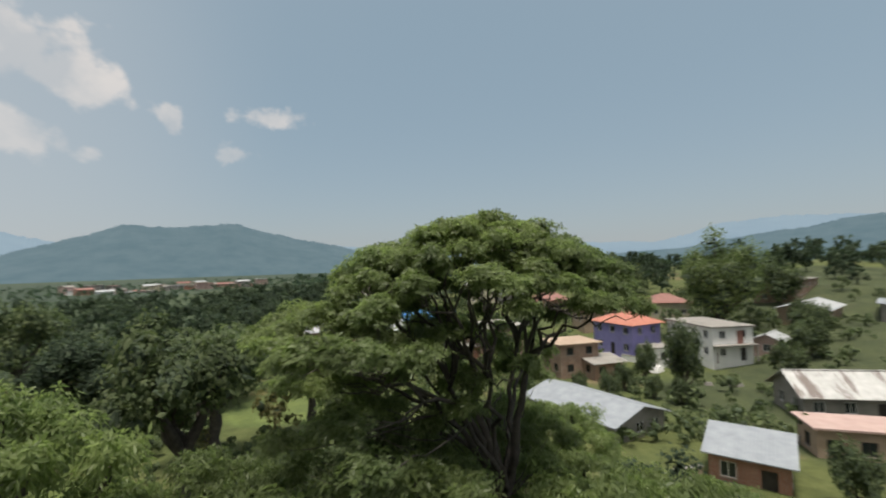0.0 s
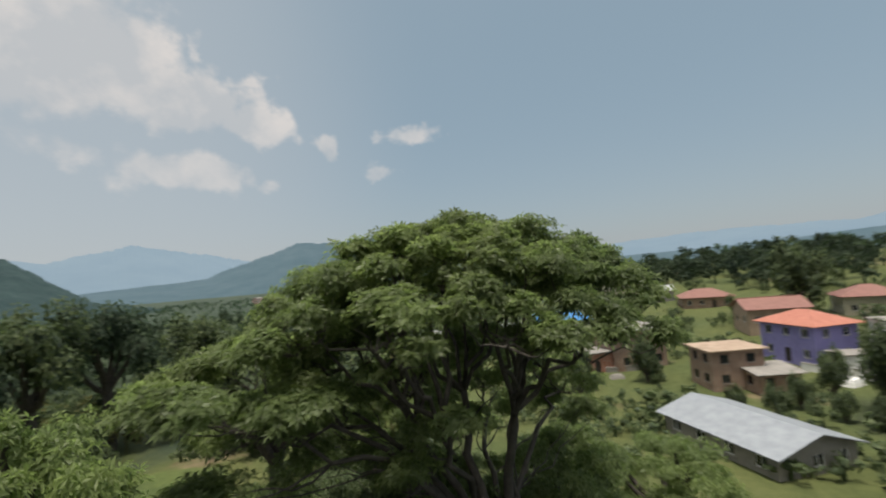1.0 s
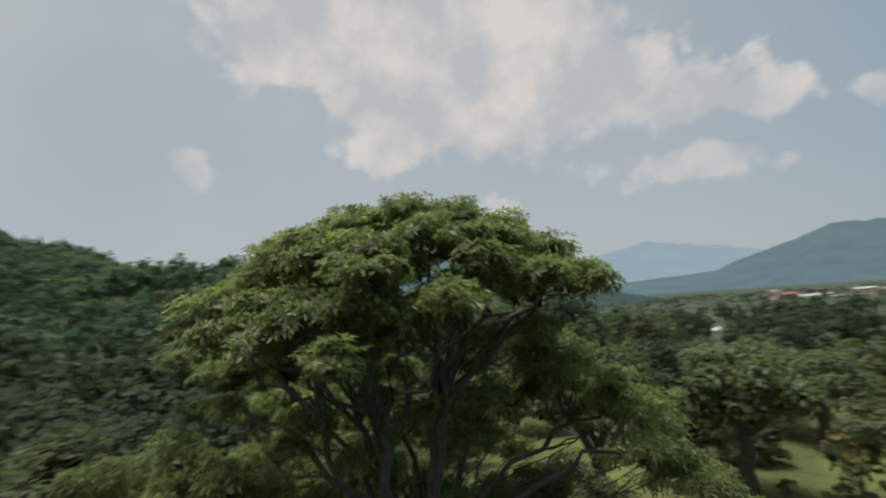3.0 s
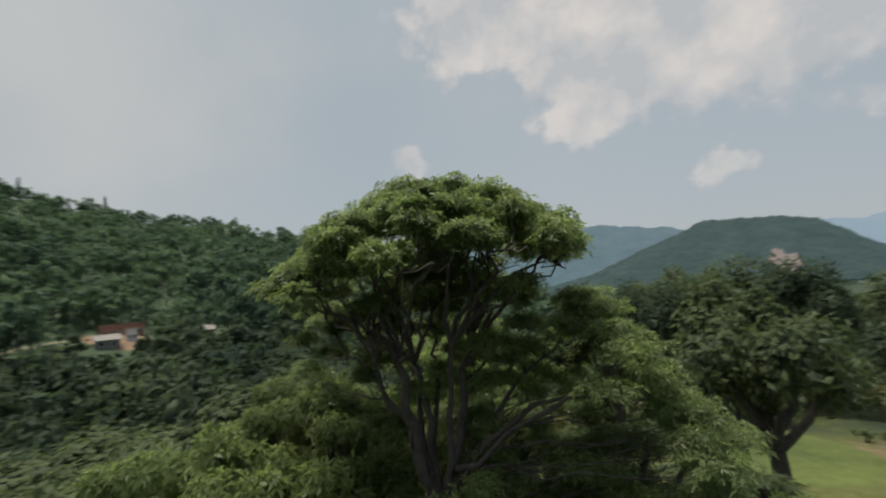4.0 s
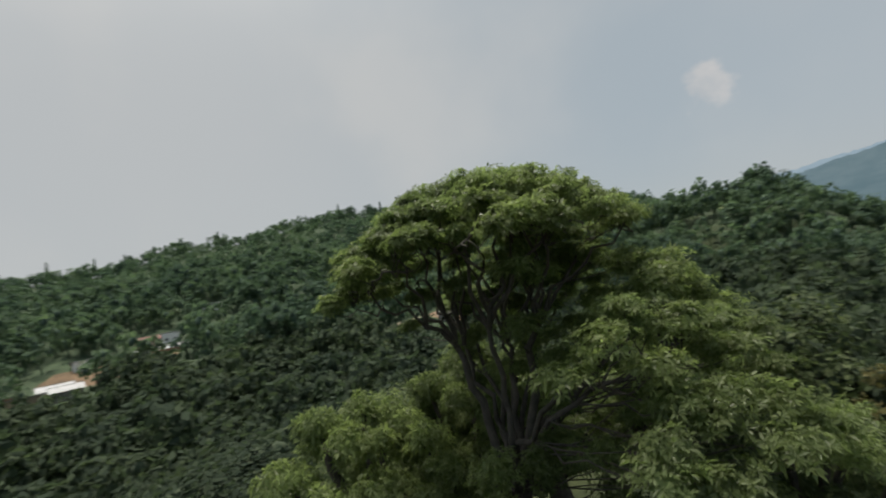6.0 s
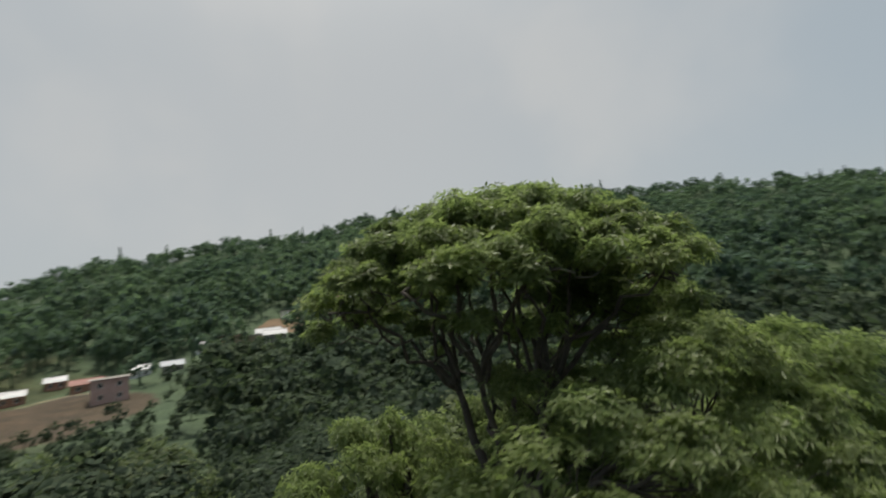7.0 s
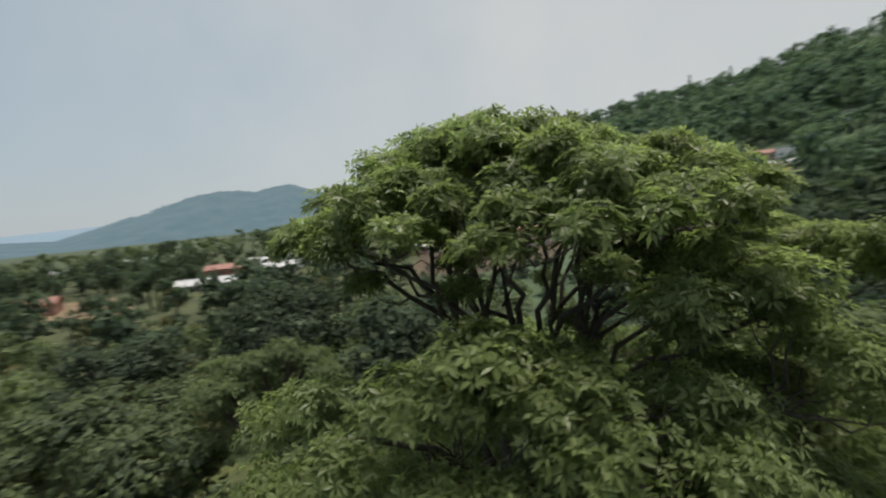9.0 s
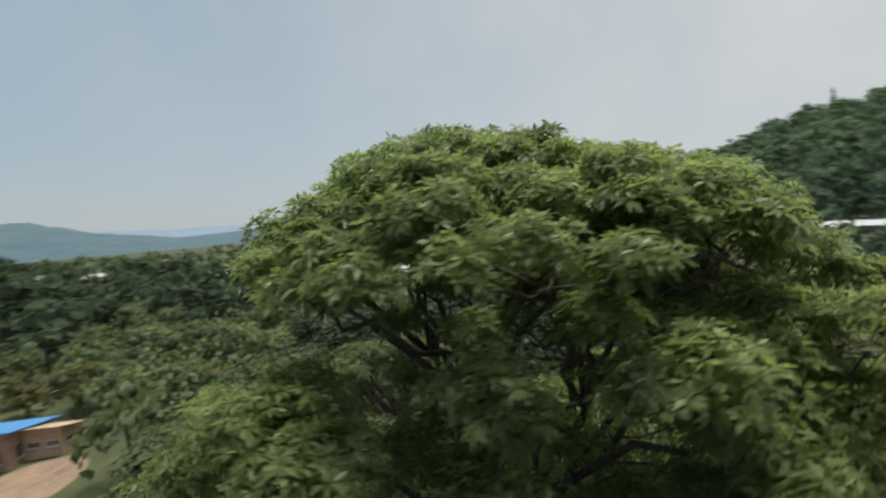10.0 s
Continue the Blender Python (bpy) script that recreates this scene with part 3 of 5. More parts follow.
def rosettes(pos, out, size, rng_, leaves=9):
    """Tufts at the twig ends: pointed leaflets that radiate from each tip and hang."""
    n = len(pos)
    up = unit(out * [0.7, 0.7, 0.5] + np.array([0, 0, 0.75]) + rng_.normal(0, 0.25, (n, 3)))
    a = unit(np.cross(up, rng_.normal(0, 1, (n, 3))))
    b = np.cross(up, a)
    quads = []
    for k in range(leaves):
        ang = (k + rng_.uniform(-0.35, 0.35, n)) * 2 * np.pi / leaves
        d = np.cos(ang)[:, None] * a + np.sin(ang)[:, None] * b
        rise = rng_.uniform(-0.15, 0.75, n)[:, None]
        d = unit(d + up * rise)
        L = (size * rng_.uniform(0.65, 1.3, n))[:, None]
        side = unit(np.cross(d, up))
        hang = np.array([0, 0, -1.0]) * L * rng_.uniform(0.05, 0.42, n)[:, None]
        base = pos + d * L * 0.12
        mid = pos + d * L * 0.6 + hang * 0.15
        w = side * L * rng_.uniform(0.13, 0.19, n)[:, None]
        quads.append(np.stack([base, mid + w, pos + d * L * 1.08 + hang, mid - w], 1))
    V = np.stack(quads, 1).reshape(-1, 3)
    return V, np.arange(len(V)).reshape(-1, 4)


def build_great_tree():
    """The spreading tree that the camera circles."""
    r_ = np.random.default_rng(21)
    root = empty("tree", 1.5, -1.6, float(terrain(1.5, -1.6)) - 0.1, label="tall spreading tree with drooping green leaf tufts in an umbrella crown", category="tree")
    base = np.array(root.location)
    fork = np.array([1.45, -1.5, 12.0])

    def limb(name, pts, r0, r1, sides=8):
        V, F = tube(np.asarray(pts) - base, np.linspace(r0, r1, len(pts)) if np.ndim(r0) == 0 else r0, sides)
        return mesh_from(name, V, F, [M["bark"]], parent=root, smooth=True)

    limb("trunk", np.r_[[base + [0, 0, -0.2]], [base + [0.03, 0.02, 0.6]], bent(base + [0.05, 0, 1.2], fork, 0, r_, 7, 0.06)], np.array([0.46, 0.31, 0.26, 0.24, 0.23, 0.22, 0.20, 0.185, 0.17]), None, 12)
    centre = np.array([1.2, -1.5])
    # by bearing: how far the umbrella reaches, how deep its rim hangs, how sudden the edge is
    turn_az = np.arange(0, 361, 45.0)
    reach = np.array([3.35, 3.95, 3.85, 4.1, 3.75, 3.35, 4.05, 3.6, 3.35])
    fall = np.array([1.60, 1.85, 1.55, 1.95, 2.0, 2.15, 2.2, 1.70, 1.60])
    edge = np.array([2.2, 2.0, 2.1, 2.5, 2.3, 1.5, 2.3, 2.2, 2.2])

    def crown_point(a, q, drop=0.0):
        """A point just under the top of the crown at bearing a, a share q of the way to its rim."""
        R, f, e = (np.interp(a % 360, turn_az, v) for v in (reach, fall, edge))
        x, y = centre[0] - math.sin(radians(a)) * R * q, centre[1] + math.cos(radians(a)) * R * q
        z = 18.90 - f * q ** e - drop
        z -= 0.42 * math.exp(-((x + 0.6) ** 2 + (y + 0.9) ** 2) / 0.5)
        return np.array([x, y, z])

    clumps = []

    def pad(p, rad, high):
        clumps.append((*p, rad * r_.uniform(0.8, 1.25), high * r_.uniform(0.8, 1.25)))

    # the umbrella, and the shaded layer under it
    for k in range(112):
        q = 0.97 * math.sqrt((k + 0.5) / 112)
        pad(crown_point(k * 137.508 + r_.uniform(-9, 9), q * r_.uniform(0.95, 1.03), r_.uniform(-0.05, 0.30)), 0.50 - 0.10 * q, 0.24)
    for k in range(32):
        q = 0.80 * math.sqrt((k + 0.5) / 32)
        pad(crown_point(k * 137.508 + 60, q * r_.uniform(0.93, 1.05), r_.uniform(0.36, 0.75)), 0.46, 0.22)
    # the western side is leafed further down
    for k in range(34):
        a, q = 30 + 105 * r_.uniform(), r_.uniform(0.5, 1.0)
        pad(crown_point(a, q, r_.uniform(0.8, 1.8) * (1.25 - 0.45 * q)), 0.48, 0.23)
    # boughs that hang outside the rim to the south-west and south
    for k in range(24):
        a, u = 96 + 56 * (k / 23) + r_.uniform(-5, 5), r_.uniform(0, 1)
        r = 4.0 + 1.6 * u
        pad((centre[0] - math.sin(radians(a)) * r, centre[1] + math.cos(radians(a)) * r, 17.15 - 0.75 * u - r_.uniform(0, 0.3)), 0.44, 0.20)
    for k in range(28):
        a, u = 82 + 76 * r_.uniform(), r_.uniform()
        r = 3.2 + 2.2 * u
        pad((centre[0] - math.sin(radians(a)) * r, centre[1] + math.cos(radians(a)) * r, 16.75 - 1.7 * u ** 1.3 - r_.uniform(0, 0.6)), 0.50, 0.24)
    top_count = len(clumps)
    # the lower tier that slopes down to the north and north-west
    for k in range(66):
        a, u = -34 + 130 * r_.uniform(), r_.uniform() ** 0.8
        r = 3.2 + 2.7 * u
        z = np.interp(a, [-34, 0, 30, 60, 96], [15.5, 15.95, 16.45, 15.6, 14.9]) - 1.32 * max(0.0, r - 3.8) - r_.uniform(0, 0.6)
        pad((1.3 - math.sin(radians(a)) * r, -1.6 + math.cos(radians(a)) * r, z), 0.52, 0.25)
    # leaves inside, round the stems on the shaded side
    for k in range(34):
        a, r = -20 + 190 * r_.uniform(), r_.uniform(0.9, 3.4)
        pad((1.3 - math.sin(radians(a)) * r, -1.6 + math.cos(radians(a)) * r, r_.uniform(12.2, 15.3 + 0.25 * r)), 0.55, 0.26)
    for k in range(16):
        a, r = 170 + 170 * r_.uniform(), r_.uniform(0.9, 3.0)
        pad((1.3 - math.sin(radians(a)) * r, -1.6 + math.cos(radians(a)) * r, r_.uniform(11.6, 13.3)), 0.55, 0.26)
    # thin leaves hanging below the crown on its branches
    for k in range(12):
        a, q = k * 137.508, 0.25 + 0.6 * r_.uniform()
        pad(crown_point(a, q, r_.uniform(1.1, 2.3)), 0.40, 0.18)
    # stems leave the fork close together and divide under the crown
    nodes = [fork]
    for (kx, ky, kz), thick, spread in (((2.06, -2.03, 15.3), 0.12, (205, 250, 285)), ((0.75, -0.75, 15.3), 0.12, (20, 60, 330)), ((0.2, -2.3, 15.0), 0.10, (95, 135, 170)), ((2.0, -0.9, 15.6), 0.085, (300, 345)), ((1.1, -2.9, 15.2), 0.08, (180, 160))):
        knee = np.array([kx, ky, kz])
        line = bent(fork + r_.normal(0, 0.05, 3), knee, -0.1, r_, 9, 0.10)
        limb("limb", line, thick, thick * 0.6, 8)
        nodes.extend(line[3:])
        for a in spread:
            for q in (0.42, 0.86):
                end = crown_point(a + r_.uniform(-14, 14), q, 0.45)
                fine = bent(knee, end, 0.2 if q > 0.5 else 0.05, r_, 8, 0.09)
                limb("limb", fine, 0.055, 0.018, 6)
                nodes.extend(fine[2:])
    for a, high in ((-20, 14.6), (12, 14.6), (45, 14.7), (80, 14.9), (104, 15.6), (128, 15.9), (148, 15.8)):
        end = np.array([1.3 - math.sin(radians(a)) * 3.7, -1.6 + math.cos(radians(a)) * 3.7, high])
        line = bent(fork + [0, 0, 0.4], end, 0.5, r_, 8, 0.10)
        limb("limb", line, 0.075, 0.03, 7)
        nodes.extend(line[2:])
    anchors = np.array(nodes + [base + [0.05, 0, h] for h in (5.0, 6.2)])
    for i, (x, y, z, rad, h) in enumerate(clumps):
        goal = np.array([x, y, z - 0.1])
        cost = np.linalg.norm(anchors - goal, axis=1) + 2.5 * np.maximum(anchors[:, 2] - goal[2] + (0.1 if i < top_count else 0.5), 0)
        limb("branch", bent(anchors[np.argmin(cost)], goal, -0.12, r_, 7, 0.06), 0.022, 0.006, 5)
    for i, lobe in enumerate(clumps):
        p, v = on_lobes([lobe], 100, r_, 0.25, 0.55)
        keep = p[:, 2] > lobe[2] - lobe[4] * 0.55
        V, F = rosettes(p[keep] - base, v[keep], 0.122, r_, 8)
        tagged(mesh_from("foliage_clump", V, F, [M["leaf"]], parent=root), kind="stuff")


build_great_tree()


def crown_lobes(r_, radius, height, count, droop=0.35, pads=False):
    lobes = []
    for k in range(count):
        a = k * 2.4 + r_.uniform(-0.5, 0.5)
        q = math.sqrt((k + 0.5) / count) * 0.78
        x, y = q * radius * math.cos(a), q * radius * math.sin(a)
        z = height * (0.25 - droop * q * q) + r_.uniform(-0.32, 0.30) * height
        if pads:
            lobes.append((x * 1.12, y * 1.12, z, radius * r_.uniform(0.17, 0.27), height * r_.uniform(0.07, 0.11)))
        else:
            lobes.append((x, y, z, radius * r_.uniform(0.30, 0.46), height * r_.uniform(0.22, 0.34)))
    return lobes


def build_tree(name, seed, radius, height, stem, leaf, per, size, compound, label, count=14):
    """A whole tree of unit placement: stem metres of trunk below the crown's middle."""
    r_ = np.random.default_rng(seed)
    root = empty(name, 0, 0, -500, label=label, category="tree", group="trees on the slopes")
    lobes = [(x, y, z + stem, a, b) for x, y, z, a, b in crown_lobes(r_, radius, height, count, pads=compound)]
    fork = np.array([0, 0, stem - height * 0.45])
    V, F = tube(np.r_[[[0, 0, -1.2]], bent((0, 0, 0), fork, 0, r_, 5, 0.08)], np.linspace(0.045, 0.028, 6) * (stem + height), 8)
    mesh_from("trunk", V, F, [M["bark"]], parent=root, smooth=True)
    for lobe in lobes[::(3 if compound else 2)]:
        V, F = tube(bent(fork, lobe[:3], -0.1, r_, 5, 0.08), np.linspace(0.02, 0.007, 5) * (stem + height), 5)
        mesh_from("limb", V, F, [M["bark"]], parent=root, smooth=True)
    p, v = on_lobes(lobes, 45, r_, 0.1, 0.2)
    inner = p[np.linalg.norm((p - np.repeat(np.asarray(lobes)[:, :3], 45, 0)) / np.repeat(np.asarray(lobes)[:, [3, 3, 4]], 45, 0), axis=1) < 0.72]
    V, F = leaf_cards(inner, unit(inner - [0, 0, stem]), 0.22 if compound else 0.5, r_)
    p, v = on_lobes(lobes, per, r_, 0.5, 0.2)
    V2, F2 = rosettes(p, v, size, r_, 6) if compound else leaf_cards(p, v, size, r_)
    # inner cards of the plainer crowns take the painted inner shade
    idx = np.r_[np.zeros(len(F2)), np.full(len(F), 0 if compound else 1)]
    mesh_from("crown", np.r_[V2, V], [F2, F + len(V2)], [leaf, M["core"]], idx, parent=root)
    return root


KINDS = {
    "feather": build_tree("tree", 1, 3.0, 3.4, 6.0, M["leaf"], 70, 0.19, True, "broad-crowned tree with feathery light green leaves on the knoll", 40),
    "feather_dark": build_tree("tree", 2, 3.0, 3.8, 6.0, M["leaf_mid"], 70, 0.19, True, "dense tree with feathery mid-green leaves on the slope", 40),
    "round": build_tree("tree", 3, 3.0, 4.2, 5.5, M["leaf_mid"], 270, 0.24, False, "round-crowned leafy tree standing in the meadow"),
    "dark": build_tree("tree", 4, 3.0, 4.8, 5.5, M["leaf_dark"], 270, 0.24, False, "dense dark green tree in the valley"),
    "loose": build_tree("tree", 5, 3.0, 4.0, 5.2, M["leaf_mid"], 220, 0.26, False, "loose-crowned leafy tree on the hillside", 18),
    "bushy": build_tree("tree", 6, 3.0, 5.4, 2.6, M["leaf_mid"], 150, 0.33, False, "low dense garden tree leafed down to the grass", 20),
    "great": build_tree("tree", 8, 3.0, 4.6, 2.6, M["leaf"], 640, 0.15, False, "very large round light green tree above the houses", 26),
}
TOPS = {"feather": 7.6, "feather_dark": 7.7, "round": 7.5, "dark": 7.8, "loose": 7.3, "bushy": 4.9, "great": 4.6}


def plant(kind, x, y, radius, top, turn=None):
    """A tree with a crown of that radius whose top reaches the height top."""
    g = float(terrain(x, y))
    s = radius / 3.0
    sz = (top - g) / TOPS[kind]
    ob = copy_thing(KINDS[kind], pose(x, y, g, 0, 0, rng.uniform(0, 360) if turn is None else turn))
    ob.scale = (s, s, sz)
    return ob


# kind, place, radius of the crown, height of its top
KNOLL = [("feather", 2.2, 3.6, 2.3, 12.6), ("feather_dark", -2.6, 2.4, 2.3, 12.7), ("feather", -5.6, -2.2, 2.6, 12.9), ("feather", -2.6, -6.6, 2.9, 14), ("feather", 3.0, -5.8, 2.8, 13.8),
         ("feather", 5.2, -0.6, 2.2, 10.8), ("feather", -9.2, -3.8, 3.1, 14.9), ("feather_dark", -8.5, 7, 2.7, 9.2), ("feather", 6, 9.2, 2.6, 10.4), ("feather", 0, 1.4, 2.5, 12),
         ("feather", 4.8, 2.6, 2.2, 10.8), ("feather", -0.4, -5.2, 2.7, 13.9), ("feather", 5.4, -3.4, 2.7, 12.7), ("feather_dark", -4.6, 0.4, 2.3, 11.4), ("feather_dark", 1.8, -9, 2.8, 11.8),
         ("dark", 8.5, 4, 2.6, 9.6), ("dark", 9.5, -4, 2.8, 9.8)]
SLOPE = [("round", -11.5, -12.5, 5.6, 12), ("round", -13.4, 10.2, 3.9, 14.4), ("loose", -20, 26, 5.5, 11.5), ("feather_dark", 14.5, -5.5, 3.4, 12.6), ("dark", 13.5, -14.5, 4.6, 12.2),
         ("loose", 17.5, -1.5, 3.2, 10), ("feather_dark", -5, 13, 2.6, 8), ("round", 1.5, 15, 3, 8.6), ("dark", 6, -14, 3.6, 10.5), ("round", -3, -16, 4.4, 11.2),
         ("loose", -7, -21, 5, 10.5), ("dark", 4, -24, 5.2, 9.5), ("round", -22, -4, 4.8, 11.6), ("dark", -24, -18, 5.5, 10.5), ("round", 16, -25, 5, 10),
         ("dark", 28, -16, 5.4, 11.5), ("loose", 27, -3, 4.4, 9), ("round", 22, 4, 3.4, 8)]
GROVES = [("dark", -50, 12, 5.6, 14.5), ("round", -53, 21, 6, 16.4), ("dark", -56, 31, 6, 16), ("round", -50, 40, 5, 13.5), ("dark", -47, 4, 5.4, 12.5),
         ("round", -62, 16, 6.5, 16), ("dark", -36, 32, 5.5, 10.5), ("round", -14, 34, 4.2, 8), ("loose", -30, 46, 5, 8.5), ("dark", 38, -8, 5, 9.5),
         ("round", -38, 6, 5.5, 10), ("dark", -42, -10, 6, 9)]
GARDENS = [("bushy", -31, 29, 2.2, 5.2), ("bushy", -27, 34, 2.4, 5.6), ("bushy", -36, 31, 2.4, 6), ("bushy", 26.8, 17, 1.6, 4.4), ("bushy", 31.2, 46.5, 2.7, 7.4),
         ("bushy", 29, 53, 1.8, 4.4), ("bushy", 24, 48, 1.4, 3), ("bushy", 20.5, 44, 1.4, 3), ("bushy", 17, 45, 1.2, 2.8), ("bushy", 26, 44, 1.2, 2.6),
         ("bushy", 28.4, 41.5, 1.4, 2.6), ("bushy", 35, 54, 1.2, 2.8), ("bushy", 10, 60, 2.2, 5), ("bushy", 1, 55, 2.4, 5), ("bushy", -6, 62, 2.8, 5.8),
         ("bushy", -12, 70, 3, 6.6), ("bushy", -22, 74, 3.2, 6.6), ("great", 59, 83, 8.6, 18.4), ("bushy", 84, 100, 5.5, 14), ("bushy", 46, 105, 5.5, 15),
         ("bushy", 50, 66, 2.6, 5.6), ("bushy", 57, 58, 3, 6.4), ("bushy", 47, 49, 2.4, 4.8), ("bushy", 64, 66, 3.4, 7.4), ("bushy", 70, 74, 3.4, 7.8)]
for kind, x, y, radius, top in KNOLL + SLOPE + GROVES + GARDENS:
    plant(kind, x, y, radius, top)


# ---- houses ----
def facade(width, height, holes, place, thick=0.22):
    """A wall face cut by its openings, as one connected mesh: holes are (x0, x1, z0, z1) from its lower left corner."""
    xs = sorted({0.0, width, *(h[0] for h in holes), *(h[1] for h in holes)})
    zs = sorted({-1.5, height, *(h[2] for h in holes), *(h[3] for h in holes)})
    bm = bmesh.new()
    grid = {}

    def vert(i, k, back):
        if (i, k, back) not in grid:
            grid[i, k, back] = bm.verts.new(place @ Vector((xs[i], thick if back else 0.0, zs[k])))
        return grid[i, k, back]

    def solid(i, k):
        if not (0 <= i < len(xs) - 1 and 0 <= k < len(zs) - 1):
            return False
        cx, cz = (xs[i] + xs[i + 1]) / 2, (zs[k] + zs[k + 1]) / 2
        return not any(h[0] < cx < h[1] and h[2] < cz < h[3] for h in holes)

    for i in range(len(xs) - 1):
        for k in range(len(zs) - 1):
            if not solid(i, k):
                continue
            bm.faces.new((vert(i, k, 0), vert(i + 1, k, 0), vert(i + 1, k + 1, 0), vert(i, k + 1, 0)))
            bm.faces.new((vert(i, k + 1, 1), vert(i + 1, k + 1, 1), vert(i + 1, k, 1), vert(i, k, 1)))
            for (di, dk), (p, q) in (((-1, 0), ((i, k + 1), (i, k))), ((1, 0), ((i + 1, k), (i + 1, k + 1))), ((0, -1), ((i, k), (i + 1, k))), ((0, 1), ((i + 1, k + 1), (i, k + 1)))):
                if not solid(i + di, k + dk):
                    bm.faces.new((vert(*q, 0), vert(*p, 0), vert(*p, 1), vert(*q, 1)))
    return bm


def build_house(name, x, y, turn, w, d, storeys, sh, wall, roof, roofmat, label, rise=1.2, over=0.5, front=3, side=2, door=True, z=None, frame_mat="white", slab=False, category="house"):
    """A house with cut walls, windows with frame, pane and sill, doors and a roof. Its front looks to -y before the turn."""
    ground = min(float(terrain(x + i * w * 0.4, y + j * d * 0.4)) for i in (-1, 1) for j in (-1, 1)) if z is None else z
    root = empty(name, x, y, ground, turn, label=label, category=category)
    H = storeys * sh
    openings = []
    for k, (length, n) in enumerate(((w, front), (d, side), (w, front), (d, side))):
        place = Matrix.Rotation(k * math.pi / 2, 4, "Z") @ Matrix.Translation((-length / 2, -(d if k % 2 == 0 else w) / 2, 0))
        inset = 0.0 if k % 2 == 0 else 0.22
        run = length - 2 * inset
        place = place @ Matrix.Translation((inset, 0, 0))
        holes = []
        for s in range(storeys):
            for i in range(n):
                cx = run * (i + 0.5) / n
                if door and s == 0 and k == 0 and i == n // 2:
                    hole = (cx - 0.5, cx + 0.5, 0.0, 2.05)
                    openings.append((place, hole, True))
                else:
                    ww = min(0.55, run / n * 0.33)
                    hole = (cx - ww, cx + ww, s * sh + 0.95, s * sh + min(2.15, sh - 0.45))
                    openings.append((place, hole, False))
                holes.append(hole)
        part("wall", facade(run, H, holes, place), M[wall], root)
    for place, (x0, x1, z0, z1), is_door in openings:
        if is_door:
            bm = bmesh.new()
            box(bm, x0 + 0.03, x1 - 0.03, 0.10, 0.15, z0, z1 - 0.03)
            box(bm, x1 - 0.16, x1 - 0.10, 0.06, 0.10, 0.98, 1.10)
            bmesh.ops.transform(bm, matrix=place, verts=bm.verts)
            part("door", bm, M["dark"], root)
        else:
            bm = bmesh.new()
            f = 0.07
            for b in ((x0, x0 + f, z0, z1), (x1 - f, x1, z0, z1), (x0 + f, x1 - f, z0, z0 + f), (x0 + f, x1 - f, z1 - f, z1), ((x0 + x1) / 2 - 0.03, (x0 + x1) / 2 + 0.03, z0 + f, z1 - f)):
                box(bm, b[0], b[1], 0.08, 0.15, b[2], b[3])
            bmesh.ops.transform(bm, matrix=place, verts=bm.verts)
            win = part("window", bm, M[frame_mat], root)
            bm = bmesh.new()
            box(bm, x0 + f, x1 - f, 0.11, 0.125, z0 + f, z1 - f)
            bmesh.ops.transform(bm, matrix=place, verts=bm.verts)
            part("pane", bm, M["glass"], win)
            bm = bmesh.new()
            box(bm, x0 - 0.06, x1 + 0.06, -0.07, 0.05, z0 - 0.07, z0 - 0.004)
            bmesh.ops.transform(bm, matrix=place, verts=bm.verts)
            part("sill", bm, M["concrete"], win)
    bm = bmesh.new()
    W, D, o, t = w / 2, d / 2, over, 0.10
    if roof == "flat":
        box(bm, -W - o, W + o, -D - o, D + o, H, H + 0.18)
        if slab:
            for b in ((-W, W, -D, -D + 0.15), (-W, W, D - 0.15, D), (-W, -W + 0.15, -D + 0.15, D - 0.15), (W - 0.15, W, -D + 0.15, D - 0.15)):
                box(bm, *b, H + 0.18, H + 0.75)
    else:
        drop = rise * o / D
        if roof == "gable":
            lines = [((-W - o, -D - o, H - drop), (W + o, -D - o, H - drop), (W + o, 0, H + rise), (-W - o, 0, H + rise)), ((-W - o, 0, H + rise), (W + o, 0, H + rise), (W + o, D + o, H - drop), (-W - o, D + o, H - drop))]
        elif roof == "shed":
            lines = [((-W - o, -D - o, H - drop / 2), (W + o, -D - o, H - drop / 2), (W + o, D + o, H + rise), (-W - o, D + o, H + rise))]
        else:
            e = max(0.3, W - D)
            A, B, C, E = (-W - o, -D - o, H - drop), (W + o, -D - o, H - drop), (W + o, D + o, H - drop), (-W - o, D + o, H - drop)
            P, Q = (-e, 0, H + rise), (e, 0, H + rise)
            lines = [(A, B, Q, P), (B, C, Q), (C, E, P, Q), (E, A, P)]
        for poly in lines:
            lo = [bm.verts.new((p[0], p[1], p[2] + 0.01)) for p in poly]
            hi = [bm.verts.new((p[0], p[1], p[2] + t)) for p in poly]
            bm.faces.new(hi)
            bm.faces.new(lo[::-1])
            for i in range(len(poly)):
                j = (i + 1) % len(poly)
                bm.faces.new((lo[i], lo[j], hi[j], hi[i]))
    roof_ob = part("roof", bm, M[roofmat], root)
    if roof in ("gable", "shed"):
        for sx in (-1, 1):
            bm = bmesh.new()
            x0, x1 = sorted((sx * W, sx * (W - 0.2)))
            tri = ((-D + 0.02, H), (D - 0.02, H), (0, H + rise)) if roof == "gable" else ((-D + 0.3, H), (D - 0.02, H), (D - 0.02, H + rise * 0.86))
            a = [bm.verts.new((x0, yy, zz)) for yy, zz in tri]
            b = [bm.verts.new((x1, yy, zz)) for yy, zz in tri]
            bm.faces.new(a[::-1])
            bm.faces.new(b)
            for i in range(3):
                j = (i + 1) % 3
                bm.faces.new((a[i], a[j], b[j], b[i]))
            part("gable", bm, M[wall], root)
